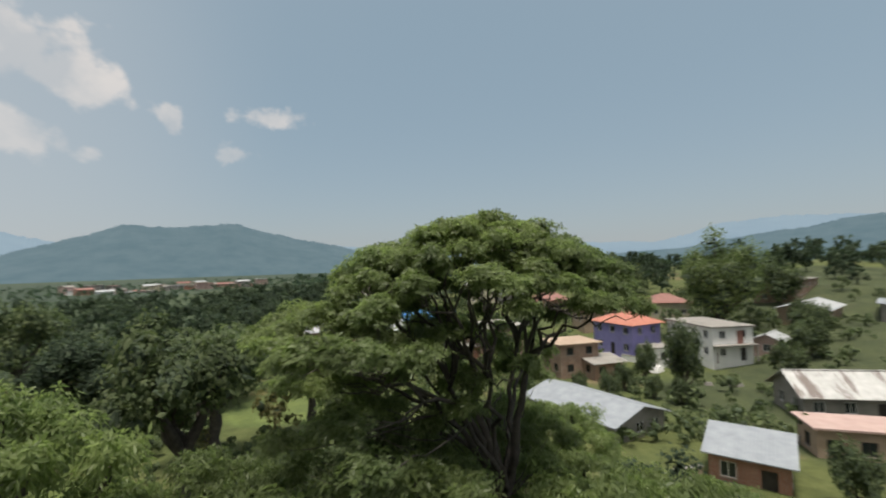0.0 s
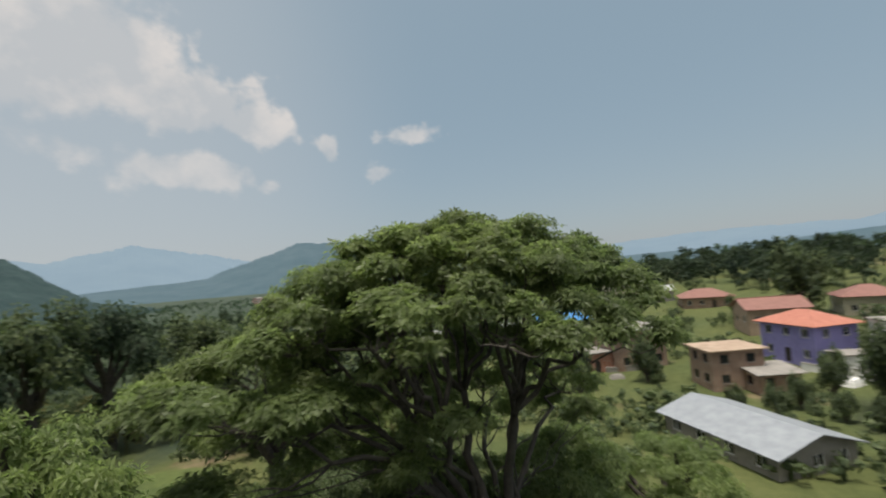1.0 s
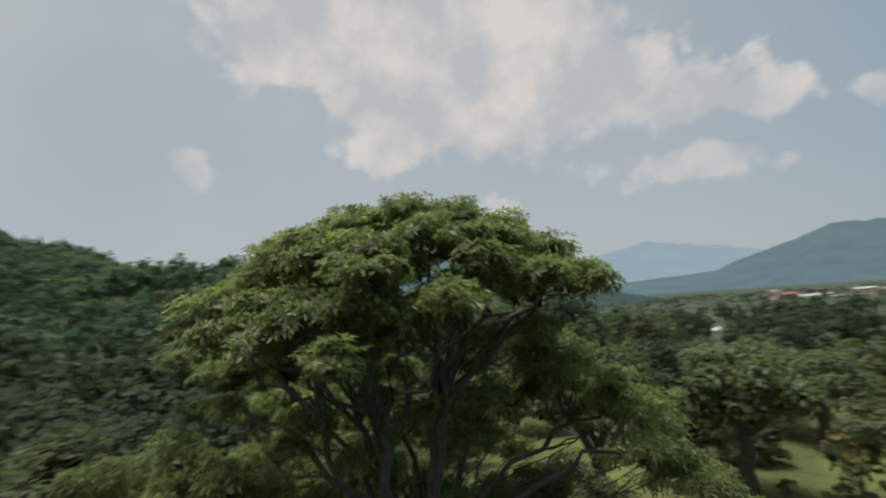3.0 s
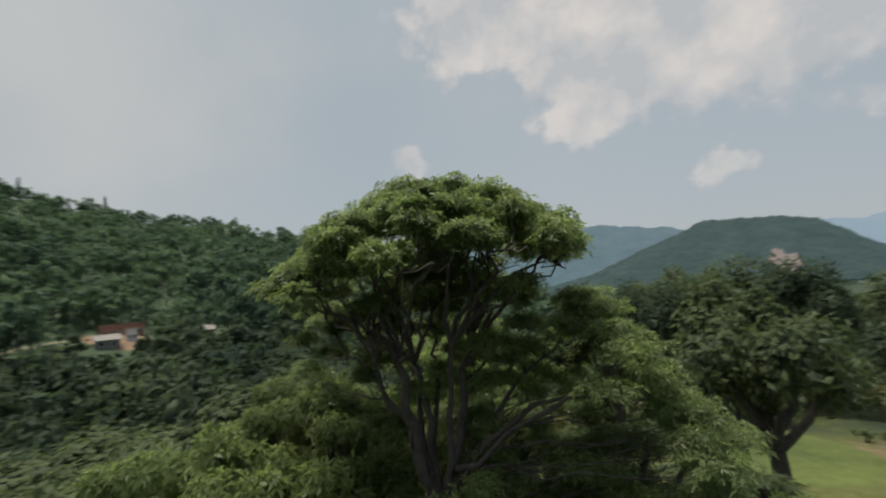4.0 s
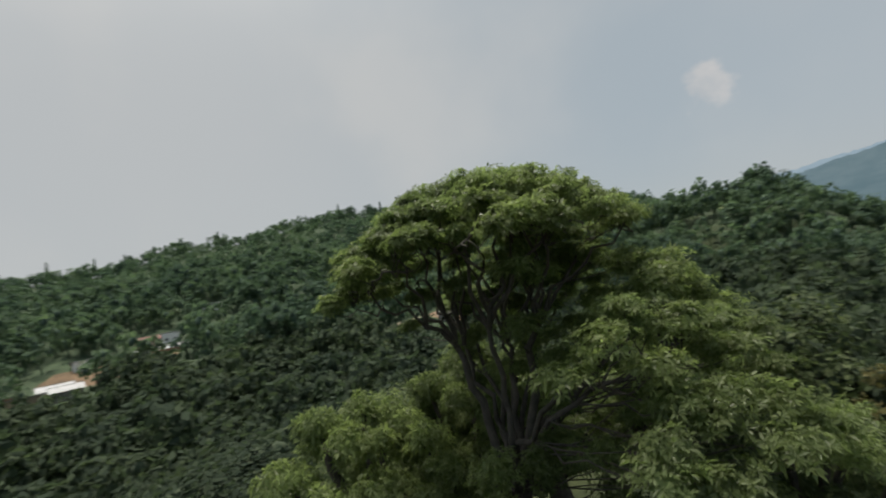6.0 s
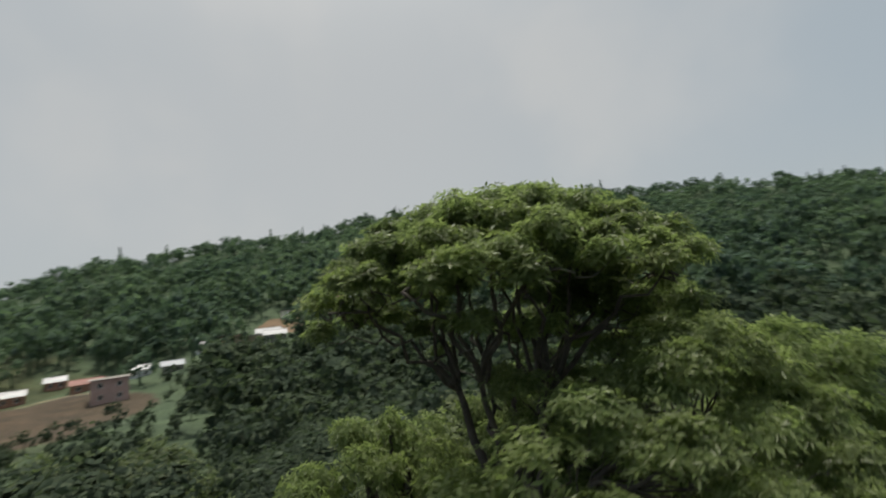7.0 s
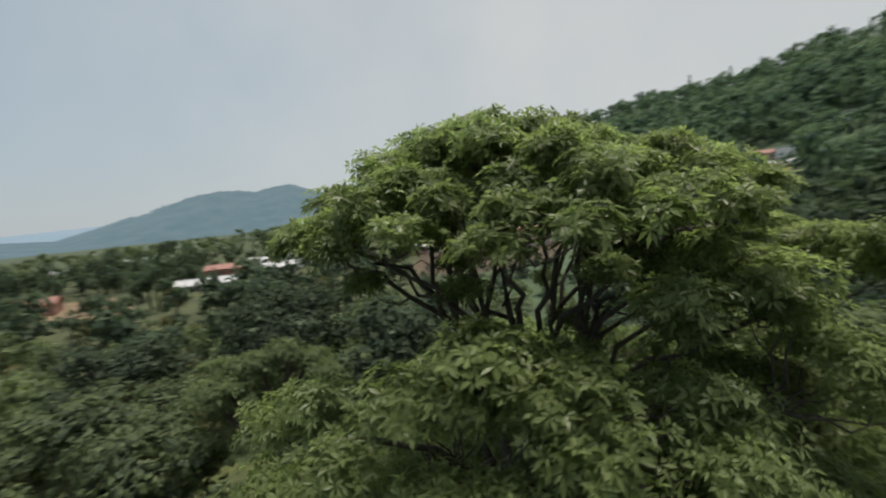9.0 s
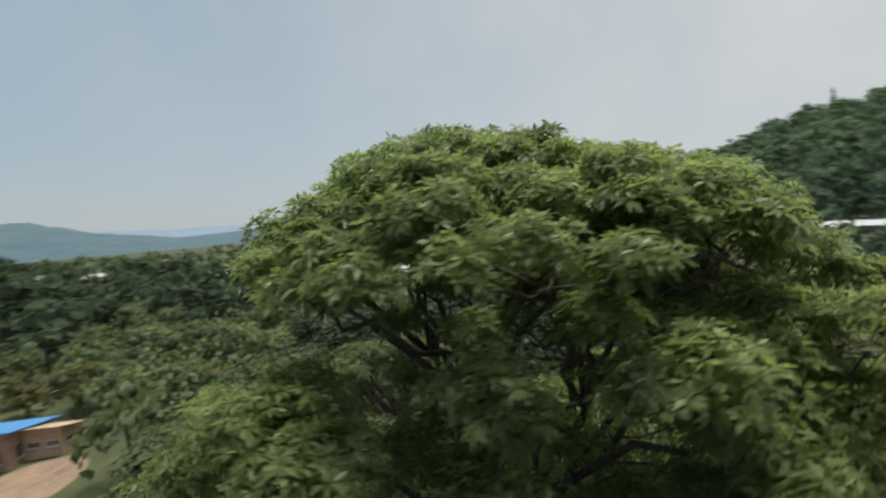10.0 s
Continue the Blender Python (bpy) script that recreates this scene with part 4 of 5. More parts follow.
        if roof == "shed":
            bm = bmesh.new()
            box(bm, -W + 0.2, W - 0.2, D - 0.2, D - 0.02, H, H + rise * 0.86)
            part("upper_wall", bm, M[wall], root)
    if roof == "gable" and category != "shed":
        bm = bmesh.new()
        box(bm, -W - o, W + o, -0.14, 0.14, H + rise + 0.02, H + rise + 0.17)
        part("ridge_cap", bm, M[roofmat], roof_ob)
    return root, H


# ---- the village below the knoll ----
build_house("house", 33.4, 70.4, -64, 9.0, 7.0, 2, 2.9, "purple", "hip", "tin_orange", "two-storey violet house with an orange tin hip roof", 1.5, 0.7, 3, 2, z=0.7)
white_house, _ = build_house("house", 44.0, 62.8, 8, 7.0, 11.0, 2, 2.65, "white", "flat", "concrete", "two-storey white house with a flat grey roof and dark windows", 0, 0.35, 2, 4, z=1.4)
bm = bmesh.new()
box(bm, -3.6, 3.6, -6.5, -5.52, 2.52, 2.66)
for px in (-3.45, 3.45):
    box(bm, px - 0.1, px + 0.1, -6.45, -6.25, 0.0, 2.516)
part("balcony", bm, M["concrete"], white_house)
bm = bmesh.new()
box(bm, 0.7, 1.7, -5.57, -5.505, 2.66, 4.7)
part("door", bm, M["tin_red"], white_house, "red upstairs door")
build_house("porch", 35.4, 62.6, 8, 4.2, 3.2, 1, 2.8, "white", "flat", "concrete", "low white annex with a flat slab roof beside the violet house", 0, 0.3, 1, 1, z=0.2, category="annex")
build_house("house", 35.5, 91, 5, 10, 7, 1, 3.6, "tan", "gable", "tin_red", "single-storey house with a red tin gable roof", 1.6, 0.6, 3, 2, z=2.9)
build_house("house", 57, 104, -8, 10, 8, 1, 4.0, "cream", "hip", "tin_red", "pale house with a red tin hip roof above the village", 1.8, 0.6, 3, 2)
build_house("house", 19.5, 58, 16, 6.5, 5.5, 2, 2.5, "brick_old", "flat", "tan", "unfinished brick house with a flat roof and bare openings", 0, 0.5, 2, 2, frame_mat="dark")
build_house("annex", 23.6, 55.4, 16, 5.0, 3.6, 1, 2.5, "brick_old", "shed", "concrete", "low brick lean-to with a grey sloping roof", 0.5, 0.5, 2, 1, frame_mat="dark", category="annex")
build_house("house", 8.6, 70.9, 28, 8.5, 7.5, 2, 3.1, "brick_old", "flat", "concrete", "two-storey brick house with concrete floor slabs and a flat roof", 0, 0.8, 3, 2, slab=False, frame_mat="dark")
build_house("annex", 2.4, 67.7, 28, 5.5, 4.5, 1, 3.2, "brick", "flat", "concrete", "small red brick annex with a flat roof", 0, 0.3, 1, 1, category="annex")
build_house("house", -4, 94.5, 12, 11.5, 7, 1, 3.4, "concrete", "gable", "tin_blue", "long low house under a bright blue tin roof", 1.4, 0.7, 4, 2, z=2.0)
build_house("house", -14.5, 92, 14, 8.5, 6.5, 1, 3.2, "tan", "gable", "tin_white", "low house with a pale tin gable roof", 1.7, 0.7, 3, 2)
build_house("shed", -22.0, 93, 14, 7, 4, 1, 2.3, "tan", "shed", "tin_white", "low shed with a pale tin roof", 0.5, 0.4, 2, 1, category="shed")
for hx, hy in ((-38, 95), (-33.3, 97), (-28.6, 98.5)):
    build_house("house", hx, hy, 20, 4.2, 5.0, 1, 3.4, "brick_old", "gable", "tin_white", "small house with a pale tin roof in the row", 1.1, 0.5, 2, 1)
build_house("house", 13, 143, 10, 11, 8, 2, 3.2, "cream", "flat", "white", "two-storey cream house with balconies and a flat roof", 0, 0.6, 4, 2, slab=True)
build_house("house", 22.5, 141, 6, 8, 6, 1, 3.4, "concrete", "gable", "tin_white", "grey house with a pale tin roof beside the cream house", 1.3, 0.5, 3, 2)
build_house("house", 33, 131, 2, 12, 7.5, 1, 3.2, "brick_old", "hip", "tin_red", "long brick house with a red tin hip roof", 1.8, 0.7, 4, 2)
build_house("house", 44.2, 37.1, -10, 11.8, 5.8, 1, 2.9, "concrete", "gable", "tin_striped", "grey house with a pale, rust-striped tin roof", 1.8, 0.6, 4, 2, z=0.0)
build_house("house", 23.4, 22.4, -37, 5.1, 4.0, 1, 2.7, "brick", "shed", "tin", "red brick house with a sloping grey tin roof", 0.9, 0.45, 2, 2, z=0.1)


def build_barn():
    """The large shed: the ridge runs along its length."""
    root, H = build_house("barn", 15.5, 35.7, 121, 11.8, 7.5, 1, 2.35, "concrete", "gable", "tin", "large grey shed with a low-pitched tin roof", 1.1, 0.55, 4, 3, z=0.2, category="shed")
    return root


build_barn()
build_house("house", 37.5, 25.5, -17, 12, 3.6, 1, 3.0, "tan", "flat", "pink", "low verandah building with a pink slab roof", 0, 0.4, 5, 1, z=0.0, frame_mat="dark")
build_house("house", 92, 108, 38, 20, 9, 2, 2.8, "brick_old", "flat", "concrete", "long brick building with a flat roof on the slope", 0, 0.4, 6, 2)
build_house("house", 77, 82, 40, 15, 8, 1, 3.2, "tan", "gable", "tin_white", "low mud-walled house with a pale tin roof", 1.2, 0.7, 4, 2)
build_house("house", 93, 78, 45, 13, 7, 1, 3.0, "concrete", "shed", "tin", "low grey house with a tin lean-to roof", 0.8, 0.6, 4, 2)
build_house("house", 54, 62, 40, 5, 4, 1, 2.8, "pink", "gable", "tin_white", "small pink house with a pale tin roof", 0.9, 0.4, 2, 1)
# to the east
build_house("house", 46.4, 19.4, 70, 7.0, 5.0, 1, 2.6, "brick_old", "shed", "tin_blue", "house with a blue tin roof beside a yard", 1.0, 0.5, 3, 2)
build_house("shed", 44.6, 14.6, 66, 3.0, 2.4, 1, 2.0, "tan", "shed", "tan", "mud-walled shed with a straw-coloured roof", 0.7, 0.4, 2, 1, category="shed")



def build_low_wall(name, x0, y0, x1, y1, high, mat, label):
    """A low garden wall with an uneven top and a coping."""
    length = math.hypot(x1 - x0, y1 - y0)
    g = min(float(terrain(x0, y0)), float(terrain(x1, y1)))
    root = empty(name, x0, y0, g, math.degrees(math.atan2(y1 - y0, x1 - x0)), label=label, category="wall")
    bm = bmesh.new()
    n = max(3, int(length / 1.2))
    tops = [high + rng.uniform(-0.12, 0.12) for _ in range(n + 1)]
    rings = [[bm.verts.new((length * i / n, yy, zz)) for yy, zz in ((-0.15, -1.0), (0.15, -1.0), (0.15, tops[i]), (-0.15, tops[i]))] for i in range(n + 1)]
    for a, b in zip(rings[:-1], rings[1:]):
        for k in range(4):
            bm.faces.new((a[k], a[(k + 1) % 4], b[(k + 1) % 4], b[k]))
    bm.faces.new(rings[0][::-1])
    bm.faces.new(rings[-1])
    bmesh.ops.recalc_face_normals(bm, faces=bm.faces)
    part("masonry", bm, M[mat], root)
    bm = bmesh.new()
    rings = [[bm.verts.new((length * i / n, yy, tops[i] + zz)) for yy, zz in ((-0.2, 0.004), (0.2, 0.004), (0.2, 0.09), (-0.2, 0.09))] for i in range(n + 1)]
    for a, b in zip(rings[:-1], rings[1:]):
        for k in range(4):
            bm.faces.new((a[k], a[(k + 1) % 4], b[(k + 1) % 4], b[k]))
    bm.faces.new(rings[0][::-1])
    bm.faces.new(rings[-1])
    bmesh.ops.recalc_face_normals(bm, faces=bm.faces)
    part("coping", bm, M["concrete"], root)


build_low_wall("garden_wall", 30.5, 65.5, 36.0, 59.4, 1.1, "white", "low whitewashed wall in front of the violet house")
build_low_wall("garden_wall", 14.4, 20.2, 19.6, 22.4, 0.9, "tan", "low mud wall at the end of the grey shed")
build_low_wall("garden_wall", 31.0, 29.0, 45.0, 24.5, 0.8, "concrete", "low grey wall behind the verandah building")
build_low_wall("garden_wall", 4.6, 65.9, 13.0, 66.9, 0.8, "concrete", "low wall in front of the brick house")


def build_heap(x, y, turn, w, d, h, mat, label):
    """Sheeting thrown over stacked material: a sagging, creased cover."""
    g = float(terrain(x, y))
    root = empty("covered_stack", x, y, g, turn, label=label, category="tarpaulin")
    r_ = np.random.default_rng(int(abs(x * 10 + y)))
    n = 12
    u, v = np.meshgrid(np.linspace(-1, 1, n), np.linspace(-1, 1, n), indexing="ij")
    z = h * np.clip(1.25 - np.maximum(np.abs(u), np.abs(v)) ** 4 * 1.3, 0, 1) + r_.normal(0, 0.05, u.shape)
    V = np.stack([u * w / 2, v * d / 2, z], -1).reshape(-1, 3)
    i, j = np.meshgrid(np.arange(n - 1), np.arange(n - 1), indexing="ij")
    a = (i * n + j).ravel()
    mesh_from("cover", V, np.stack([a, a + n, a + n + 1, a + 1], 1), [M[mat]], parent=root)
    bm = bmesh.new()
    box(bm, -w * 0.36, w * 0.36, -d * 0.36, d * 0.36, -0.3, h * 0.9)
    part("stack", bm, M["dark"], root)


build_heap(39.4, 48.6, 20, 1.8, 0.9, 0.5, "concrete", "pale sheet thrown over a stack on the grass")
build_heap(36.2, 49.6, -10, 1.0, 0.8, 0.4, "concrete", "small pale heap on the grass by the white house")
build_heap(33.0, 58.0, 40, 2.4, 1.4, 0.9, "white", "white sacks stacked before the annex")
build_heap(6.0, 62.2, 15, 2.0, 1.4, 0.6, "concrete", "grey heap of building sand by the wall")

# ---- houses across the valley and on the far slopes ----


def on_bearing(az, dist):
    """A place at that bearing and distance, counted from the side of the knoll that looks that way."""
    side = np.array([20, 50, 135, 175, 205, 235, 270, 290.0])
    h = heading(az)
    return np.interp(az, side, [0.0, 9.5, 10.7, 8.5, 2.8, -0.7, -3.6, -4.4]) + h.x * dist, np.interp(az, side, [-12.8, -2.0, 2.7, 6.2, 6.7, 6.2, 3.6, 2.2]) + h.y * dist


# bearing, distance, turn, width, depth, storeys, wall, roof, roof material, words
WOODED_SLOPE = [
    (140.5, 163, -35, 5.5, 4, 1, "concrete", "gable", "concrete", "small grey house with a grey roof below the terrace"),
    (139.2, 184, -35, 12, 3, 1, "brick", "shed", "concrete", "long low brick shed above the bare terrace"),
    (138.4, 172, -30, 2.6, 2, 1, "white", "shed", "tin_white", "small white outbuilding on the terrace"),
    (131.5, 175, -40, 5, 4, 1, "tan", "gable", "concrete", "tan house among the trees"),
    (173.7, 205, -10, 17, 8, 1, "brick", "gable", "tin_white", "long house with a pale tin roof on the hillside"),
    (172.7, 216, -10, 6, 5, 1, "white", "shed", "tin_white", "small white shed on the hillside"),
    (174.7, 218, -10, 9, 6, 1, "tan", "gable", "tin_red", "brown-roofed house on the hillside"),
    (168.4, 235, 0, 9, 5, 1, "white", "shed", "tin_white", "white-roofed shed among the trees"),
    (182.2, 168, 5, 7, 5, 1, "concrete", "gable", "tin_white", "pale-roofed house among the trees"),
    (180.6, 205, 5, 6, 4, 1, "white", "shed", "tin_white", "small white roof at the edge of the wood"),
]
FIELD_EDGE = [
    (183.0, 178, 5, 8, 5, 1, "white", "gable", "tin_white", "white-roofed house below the ploughed field"),
    (184.8, 172, 5, 12, 5, 1, "tan", "shed", "tin_white", "long pale-roofed shed below the ploughed field"),
    (199.2, 150, 20, 8, 6, 2, "pink", "flat", "concrete", "two-storey pink house at the edge of the field"),
    (203.4, 196, 20, 5, 4, 1, "brick", "gable", "tin_white", "long low house with a white roof"),
    (206.6, 184, 22, 6, 4, 1, "brick", "gable", "tin_white", "low house with a white roof above the field"),
    (209.5, 158, 25, 9, 6, 1, "white", "gable", "tin_white", "white hall with a bright tin roof"),
    (211.6, 155, 25, 9, 6, 1, "white", "gable", "tin_white", "white hall with a bright tin roof"),
    (213.7, 152, 25, 9, 6, 1, "white", "gable", "tin_white", "white hall with a bright tin roof"),
    (216.2, 150, 25, 10, 6, 1, "brick", "gable", "tin_white", "brick hall with a bright tin roof"),
    (201.0, 186, 20, 8, 6, 1, "brick", "gable", "tin_red", "brick house with a brown roof"),
    (196.4, 190, 15, 6, 5, 1, "white", "gable", "tin_white", "white-roofed house behind the pink house"),
    (193.4, 176, 15, 6, 5, 1, "concrete", "gable", "tin", "grey-roofed house on the slope"),
    (190.2, 192, 15, 5, 4, 1, "white", "gable", "tin_white", "white-roofed house on the slope"),
    (187.6, 190, 10, 9, 5, 1, "brick", "shed", "tin_white", "white-roofed shed on the slope"),
]
EAST_HAMLET = [
    (231.0, 158, 40, 9, 7, 2, "white", "flat", "concrete", "white two-storey house with dark windows"),
    (228.5, 165, 40, 10, 6, 1, "brick", "gable", "tin_white", "white-roofed house in the hamlet"),
    (233.6, 150, 40, 12, 4, 1, "concrete", "gable", "tin_white", "long poultry shed with a white roof"),
    (241.2, 142, 42, 17, 3.6, 1, "concrete", "gable", "tin_white", "long poultry shed with a white roof"),
    (239.0, 175, 40, 14, 6, 1, "brick", "gable", "tin_red", "brick house in the hamlet"),
    (235.8, 180, 40, 8, 6, 1, "white", "gable", "tin_white", "small white house in the hamlet"),
    (248.0, 285, 50, 16, 7, 1, "white", "gable", "tin_white", "white-roofed house on the plain"),
    (250.6, 290, 50, 16, 7, 1, "white", "gable", "tin_white", "white-roofed house on the plain"),
    (253.2, 295, 50, 18, 7, 1, "white", "gable", "tin_white", "white-roofed house on the plain"),
    (257.3, 150, 60, 12, 7, 1, "brick", "gable", "tin_red", "brick house by the bare field"),
]
EAST_PLAIN = [
    (261.5, 260, 60, 16, 8, 1, "white", "gable", "tin_white", "white-roofed house among trees on the plain"),
    (259.6, 270, 60, 12, 7, 1, "white", "gable", "tin_white", "white-roofed house among trees on the plain"),
    (267.5, 220, 60, 18, 8, 1, "concrete", "gable", "tin_white", "grey house with a pale roof on the plain"),
    (272.0, 420, 60, 30, 10, 1, "cream", "flat", "concrete", "long pale building on the plain"),
    (278.2, 260, 60, 12, 6, 1, "white", "gable", "tin_white", "white-roofed house on the plain"),
    (282.0, 230, 60, 12, 6, 1, "pink", "gable", "tin_white", "pink house on the plain"),
    (285.0, 210, 60, 9, 6, 1, "white", "gable", "tin_white", "white-roofed house on the plain"),
    (263.5, 62, 60, 3.4, 2.6, 1, "concrete", "shed", "tin_white", "small hut with a pale roof among trees"),
]
WEST_RISE = [
    (62.0, 300, 60, 7, 5, 1, "white", "gable", "tin_white", "white house on the wooded rise"),
    (51.3, 290, 40, 9, 6, 1, "white", "gable", "tin_white", "white-roofed house on the wooded rise"),
    (47.5, 260, 40, 9, 6, 1, "white", "gable", "tin_white", "white-roofed house on the rise"),
]
for az, dist, turn, w, d, st, wall, roof, rm, words in WOODED_SLOPE + FIELD_EDGE + EAST_HAMLET + EAST_PLAIN + WEST_RISE:
    hx, hy = on_bearing(az + (0.7 if az > 95 else 0), dist)
    build_house("house", hx, hy, turn, w, d, st, 2.9, wall, roof, rm, words, 1.3, 0.5, max(2, int(w / 3)), 2)
# the far town on the plain
for k in range(26):
    az, dist = 22.5 + k * 0.75 + rng.uniform(-0.2, 0.2), rng.uniform(560, 640)
    hx, hy = on_bearing(az, dist)
    wall = ("white", "pink", "concrete", "brick", "cream", "brick_old")[int(rng.integers(6))]
    build_house("house", hx, hy, rng.uniform(0, 90), rng.uniform(9, 18), 9, int(rng.integers(1, 4)), 3.0, wall, ("flat", "gable")[k % 2], ("tin_white", "concrete", "tin_red")[k % 3],
                wall.replace("_", " ") + "-walled house in the far town", 1.5, 0.5, 3, 2)


# ---- woods ----
def tree_shape(r_, lobes_n, cards, size, radius=3.4, height=5.4, stem=3.4, hull=0.7):
    lobes = [(x, y, z + stem, a, b) for x, y, z, a, b in crown_lobes(r_, radius, height, lobes_n)]
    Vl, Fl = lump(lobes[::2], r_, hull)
    p, v = on_lobes(lobes, cards, r_, 0.62, 0.3)
    Vc, Fc = leaf_cards(p, v, size, r_, 0.25, 0.40)
    Vt, Ft = tube([(0, 0, -1.5), (0.1, 0, stem * 0.5), (0, 0.1, stem)], [0.25, 0.2, 0.15], 4)
    return Vl, Fl, np.r_[Vc, Vt], np.r_[Fc, Ft + len(Vc)]


def woodland(name, spots, shapes, leaf, core, label, low=0.7, high=1.35, squash=1.0):
    """Many trees as one mesh, each one turned and scaled its own way."""
    r_ = np.random.default_rng(len(spots))
    tri_v, tri_f, quad_v, quad_f = [], [], [], []
    nt, nq = 0, 0
    z = terrain(spots[:, 0], spots[:, 1])
    for (x, y), g in zip(spots, z):
        Vl, Fl, Vc, Fc = shapes[int(r_.integers(len(shapes)))]
        a, s, h = r_.uniform(0, 6.28), low + (high * 1.12 - low) * r_.uniform() ** 1.35, r_.uniform(0.8, 1.25) * squash
        c, sn = math.cos(a) * s, math.sin(a) * s
        m = np.array([[c, -sn, 0], [sn, c, 0], [0, 0, s * h]])
        o = np.array([x, y, g])
        tri_v.append(Vl @ m.T + o)
        tri_f.append(Fl + nt)
        quad_v.append(Vc @ m.T + o)
        quad_f.append(Fc + nq)
        nt += len(Vl)
        nq += len(Vc)
    T, Q = np.concatenate(tri_f), np.concatenate(quad_f)
    V = np.concatenate(quad_v + tri_v)
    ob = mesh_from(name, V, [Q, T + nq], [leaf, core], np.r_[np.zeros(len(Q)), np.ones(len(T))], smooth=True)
    return tagged(ob, label, "woodland", kind="stuff")


HOMES = np.array([[o.matrix_basis.translation.x, o.matrix_basis.translation.y] for o in scene.objects if o.parent is None and o.type == "EMPTY" and o.get("category") in ("house", "shed", "annex") and "hut" not in o.get("label", "")])


def scatter(count, a0, a1, r0, r1, clear=9.0, keep=None, groves=False, r_=np.random.default_rng(11)):
    """Spots spread evenly over a sector, clear of houses, fields and each other."""
    az = np.radians(r_.uniform(a0, a1, count))
    r = np.sqrt(r_.uniform(r0 ** 2, r1 ** 2, count))
    p = np.stack([-np.sin(az) * r, np.cos(az) * r], 1)
    ok = np.ones(count, bool)
    for hx, hy in HOMES:
        toward = -np.array([hx, hy]) / max(np.hypot(hx, hy), 1)
        ok &= np.hypot(p[:, 0] - hx, p[:, 1] - hy) > clear
        for step in (10, 18):
            ok &= np.hypot(p[:, 0] - hx - toward[0] * step, p[:, 1] - hy - toward[1] * step) > clear * 0.6
    for cx, cy, rx, ry, _ in FIELDS:
        ok &= ((p[:, 0] - cx) / (rx + 2)) ** 2 + ((p[:, 1] - cy) / (ry + 2)) ** 2 > 1
    for cx, cy, rad in ((-86, -112, 11), (-92, -120, 9), (-10, -166, 10)):
        ok &= np.hypot(p[:, 0] - cx, p[:, 1] - cy) > rad
    if groves:
        ok &= np.sin(p[:, 0] * 0.061 + 1.0) * np.cos(p[:, 1] * 0.053 - 0.4) + 0.6 * np.sin(p[:, 0] * 0.13 - p[:, 1] * 0.11) > r_.uniform(-1.6, 0.35, count)
    if keep is not None:
        ok &= keep(p[:, 0], p[:, 1])
    return p[ok]


sr = np.random.default_rng(5)
FINE = [tree_shape(sr, 10, 34, 0.66, hull=0.5) for _ in range(4)]
MIDDLE = [tree_shape(sr, 6, 22, 1.0, 3.2, 5.8, 3.6, 0.5) for _ in range(4)]
COARSE = [tree_shape(sr, 5, 15, 1.05, 2.9, 6.4, 4.2, 0.5) for _ in range(5)]
SPARSE = [tree_shape(sr, 3, 8, 1.6, 3.2, 5.4, 3.6, 0.6) for _ in range(4)]
# the wooded valley and hillside to the south
woodland("woodland", scatter(190, 196, 305, 28, 85, 7), FINE, M["leaf_mid"], M["core"], "low wood on the eastern slope of the knoll", 0.5, 0.95)
woodland("woodland", scatter(230, 95, 196, 30, 75, 8), FINE, M["leaf_dark"], M["core"], "dense dark wood filling the valley", 0.7, 1.3)
woodland("woodland", scatter(160, 194, 235, 75, 150, 9), MIDDLE, M["leaf_dark"], M["core"], "low trees below the ploughed field", 0.4, 0.75)
woodland("woodland", scatter(760, 95, 194, 75, 150, 9), MIDDLE, M["leaf_dark"], M["core"], "dense wood on the lower hillside", 0.8, 1.75, 0.85)
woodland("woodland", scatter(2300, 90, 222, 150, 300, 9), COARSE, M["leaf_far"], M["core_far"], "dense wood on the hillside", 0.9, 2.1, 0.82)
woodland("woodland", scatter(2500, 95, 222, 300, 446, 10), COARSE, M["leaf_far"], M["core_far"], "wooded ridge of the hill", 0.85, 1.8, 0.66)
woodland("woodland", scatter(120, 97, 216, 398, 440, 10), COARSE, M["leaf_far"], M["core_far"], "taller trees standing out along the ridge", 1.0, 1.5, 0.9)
# scattered groves west, north and east
woodland("woodland", scatter(130, 26, 95, 38, 110, 8), FINE, M["leaf_mid"], M["core"], "mixed green grove on the slope", 0.5, 1.1)
woodland("woodland", scatter(110, 20, 95, 32, 100, 8), FINE, M["leaf_dry"], M["core"], "dry olive-brown trees and thicket on the slope", 0.35, 0.8)
woodland("woodland", scatter(45, 228, 300, 30, 110, 8), FINE, M["leaf_dry"], M["core"], "dry olive-brown thicket on the eastern slope", 0.35, 0.75)
woodland("woodland", scatter(1000, 16, 98, 110, 330, 12, groves=True), MIDDLE, M["leaf_dark"], M["core"], "mixed wood on the western slope")
woodland("woodland", scatter(420, -28, 22, 152, 300, 13), MIDDLE, M["leaf_dark"], M["core"], "belt of trees behind the village")
woodland("woodland", scatter(150, -48, 24, 46, 150, 9), FINE, M["leaf_mid"], M["core"], "garden trees among the houses", 0.35, 0.7)
woodland("woodland", scatter(260, -80, -28, 110, 330, 13), MIDDLE, M["leaf_dark"], M["core"], "trees on the eastern slope")
woodland("woodland", scatter(620, 225, 302, 75, 200, 10, groves=True), MIDDLE, M["leaf_dark"], M["core"], "trees on the plain to the east", 0.6, 1.5)
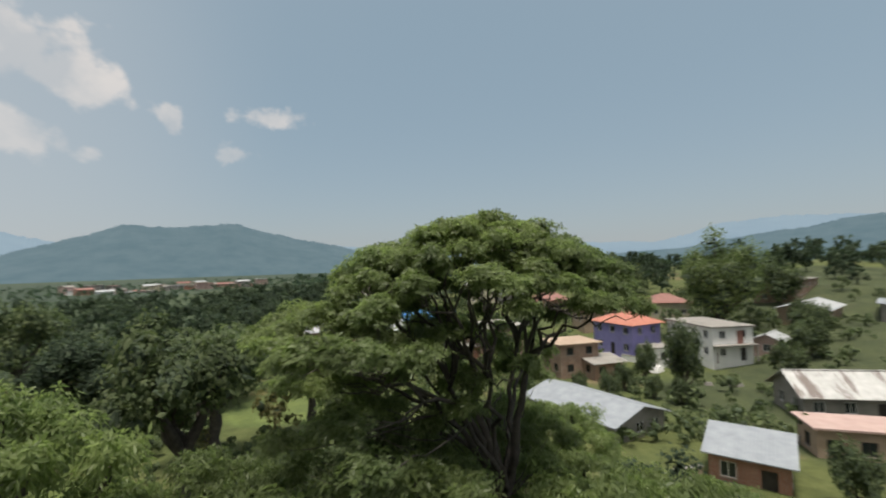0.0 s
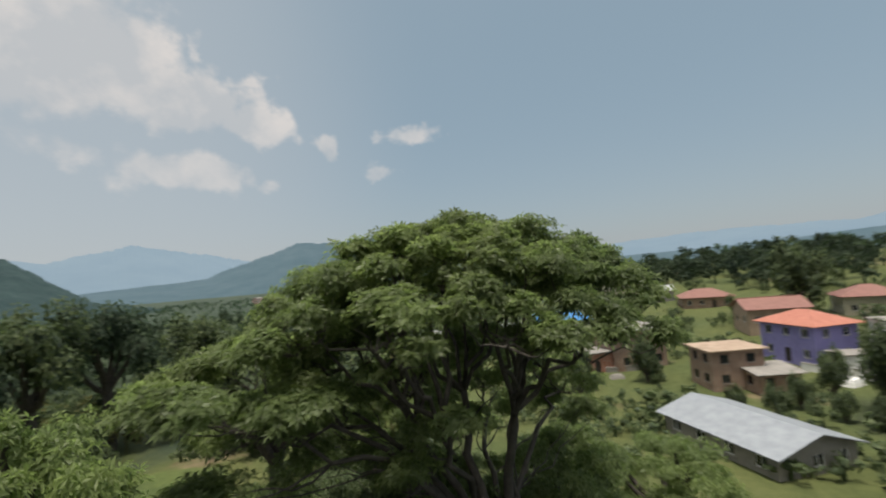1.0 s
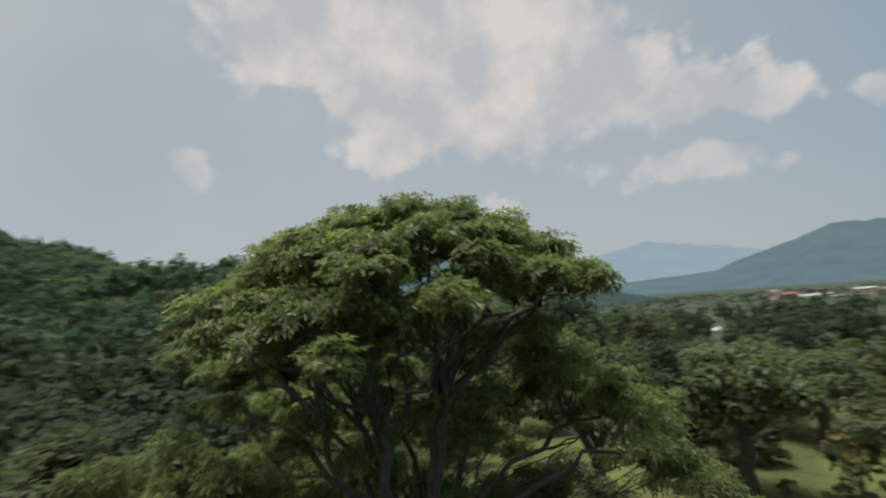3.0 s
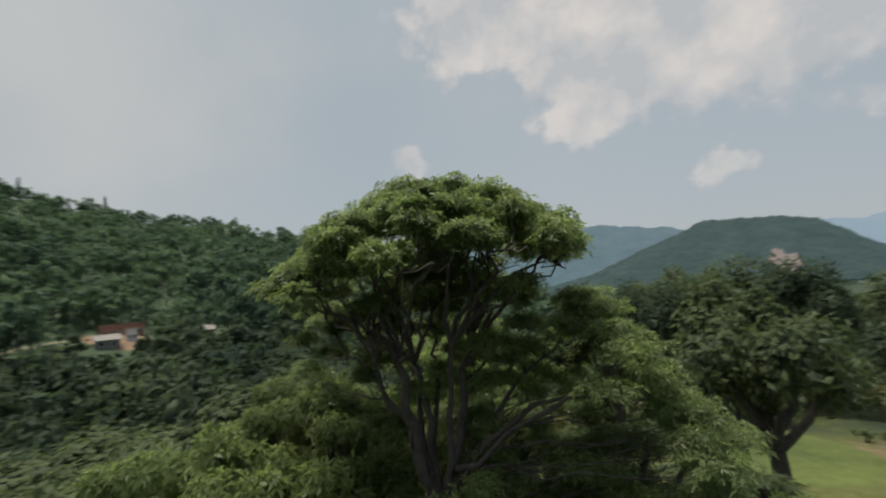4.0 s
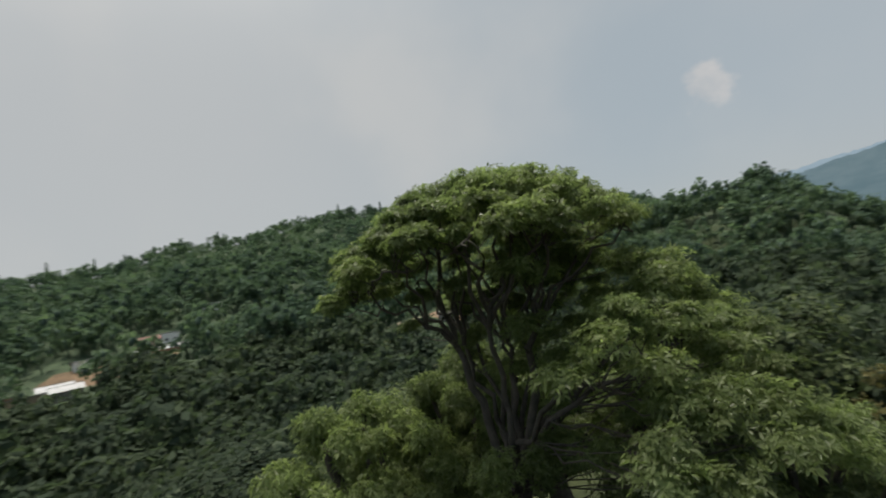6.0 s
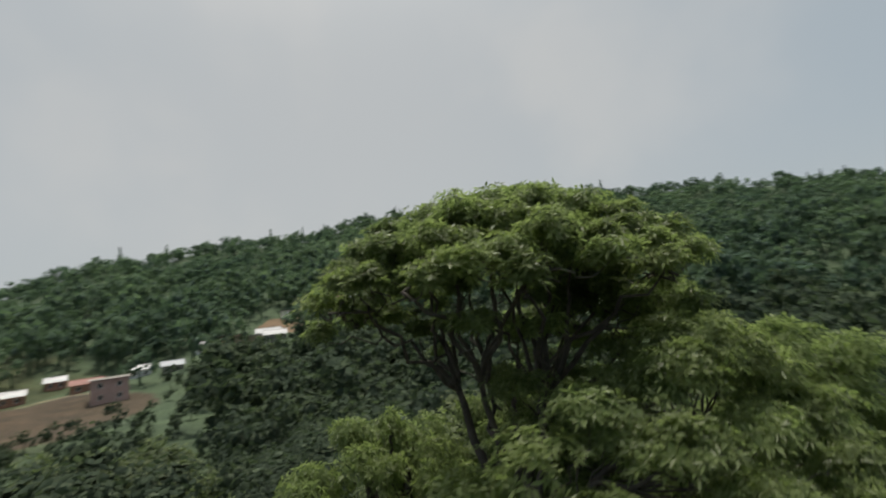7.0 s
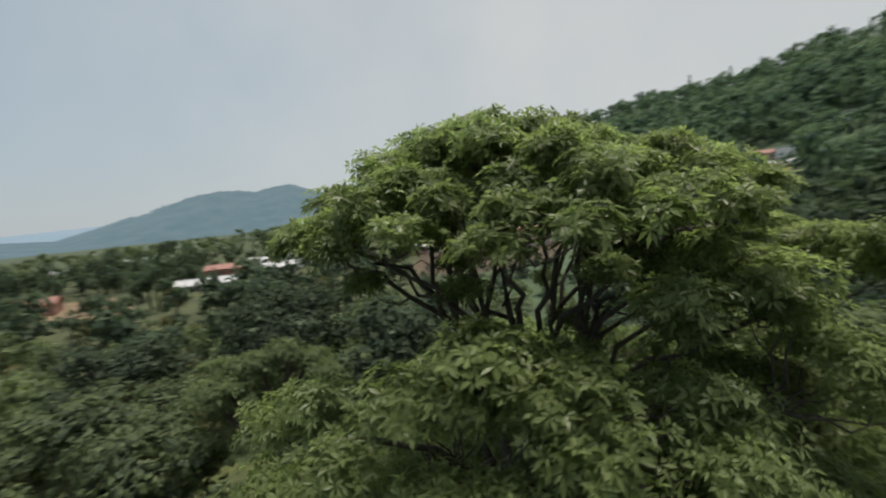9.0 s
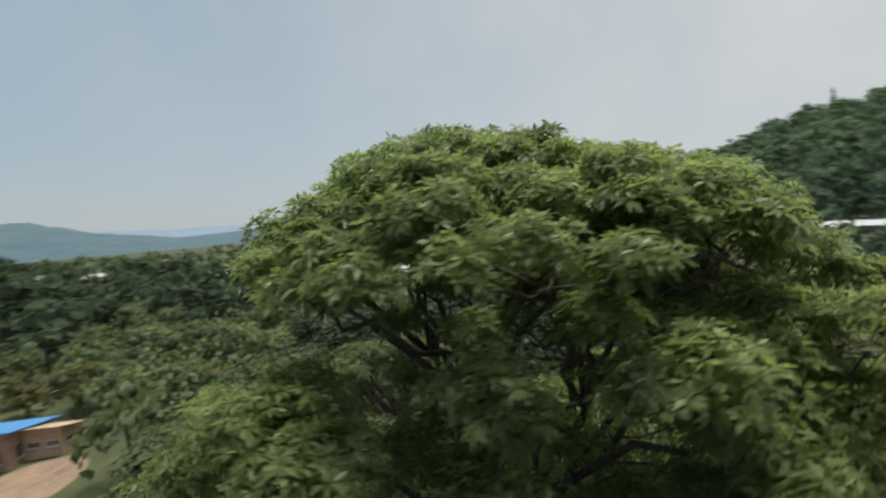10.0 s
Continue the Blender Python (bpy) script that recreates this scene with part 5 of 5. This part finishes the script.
woodland("woodland", scatter(700, 222, 300, 200, 480, 14, groves=True), SPARSE, M["leaf_mid"], M["core"], "scattered trees on the plain")
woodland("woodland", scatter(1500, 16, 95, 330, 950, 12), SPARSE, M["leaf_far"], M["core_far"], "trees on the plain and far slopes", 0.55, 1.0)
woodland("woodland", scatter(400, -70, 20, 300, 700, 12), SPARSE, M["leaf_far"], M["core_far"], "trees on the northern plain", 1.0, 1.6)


def conifer(r_):
    """A slim pine: whorls of drooping boughs round a stem."""
    tiers = [(0.0, 0.0, 3.0 + k * 1.25, 2.3 * (1 - k / 8.5), 0.9) for k in range(8)]
    Vl, Fl = lump(tiers, r_, 0.7)
    p, v = on_lobes(tiers, 22, r_, 0.7, 0.1)
    Vc, Fc = leaf_cards(p, v, 1.0, r_)
    Vt, Ft = tube([(0, 0, -1.5), (0, 0, 6), (0, 0, 12.6)], [0.25, 0.16, 0.04], 4)
    return Vl, Fl, np.r_[Vc, Vt], np.r_[Fc, Ft + len(Vc)]


pr = np.random.default_rng(9)
ridge = np.array([on_bearing(a, d) for a, d in [(156.8, 418), (150.9, 420), (149.0, 424), (153.0, 430), (147.6, 425), (123.6, 415), (121.0, 418), (137.5, 424), (162.0, 420), (171.5, 418), (186.0, 420), (193.0, 420)] + [(float(pr.uniform(118, 200)), float(pr.uniform(380, 440))) for _ in range(46)]])
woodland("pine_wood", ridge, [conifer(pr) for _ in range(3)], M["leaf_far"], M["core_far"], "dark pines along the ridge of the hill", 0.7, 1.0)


def shrubs():
    """Low bushes over the knoll and the meadows."""
    r_ = np.random.default_rng(31)
    p = np.concatenate([scatter(620, 0, 360, 5, 52, 6, r_=r_), scatter(800, -60, 30, 36, 120, 6, r_=r_)])
    shapes = [tree_shape(r_, 4, 18, 0.40, 1.3, 1.5, 0.7) for _ in range(4)]
    woodland("shrubbery", p, shapes, M["leaf_mid"], M["core"], "low leafy bushes on the meadow", 0.5, 1.3)["category"] = "bushes"


shrubs()
for root in KINDS.values():
    for o in (*root.children_recursive, root):
        bpy.data.objects.remove(o)
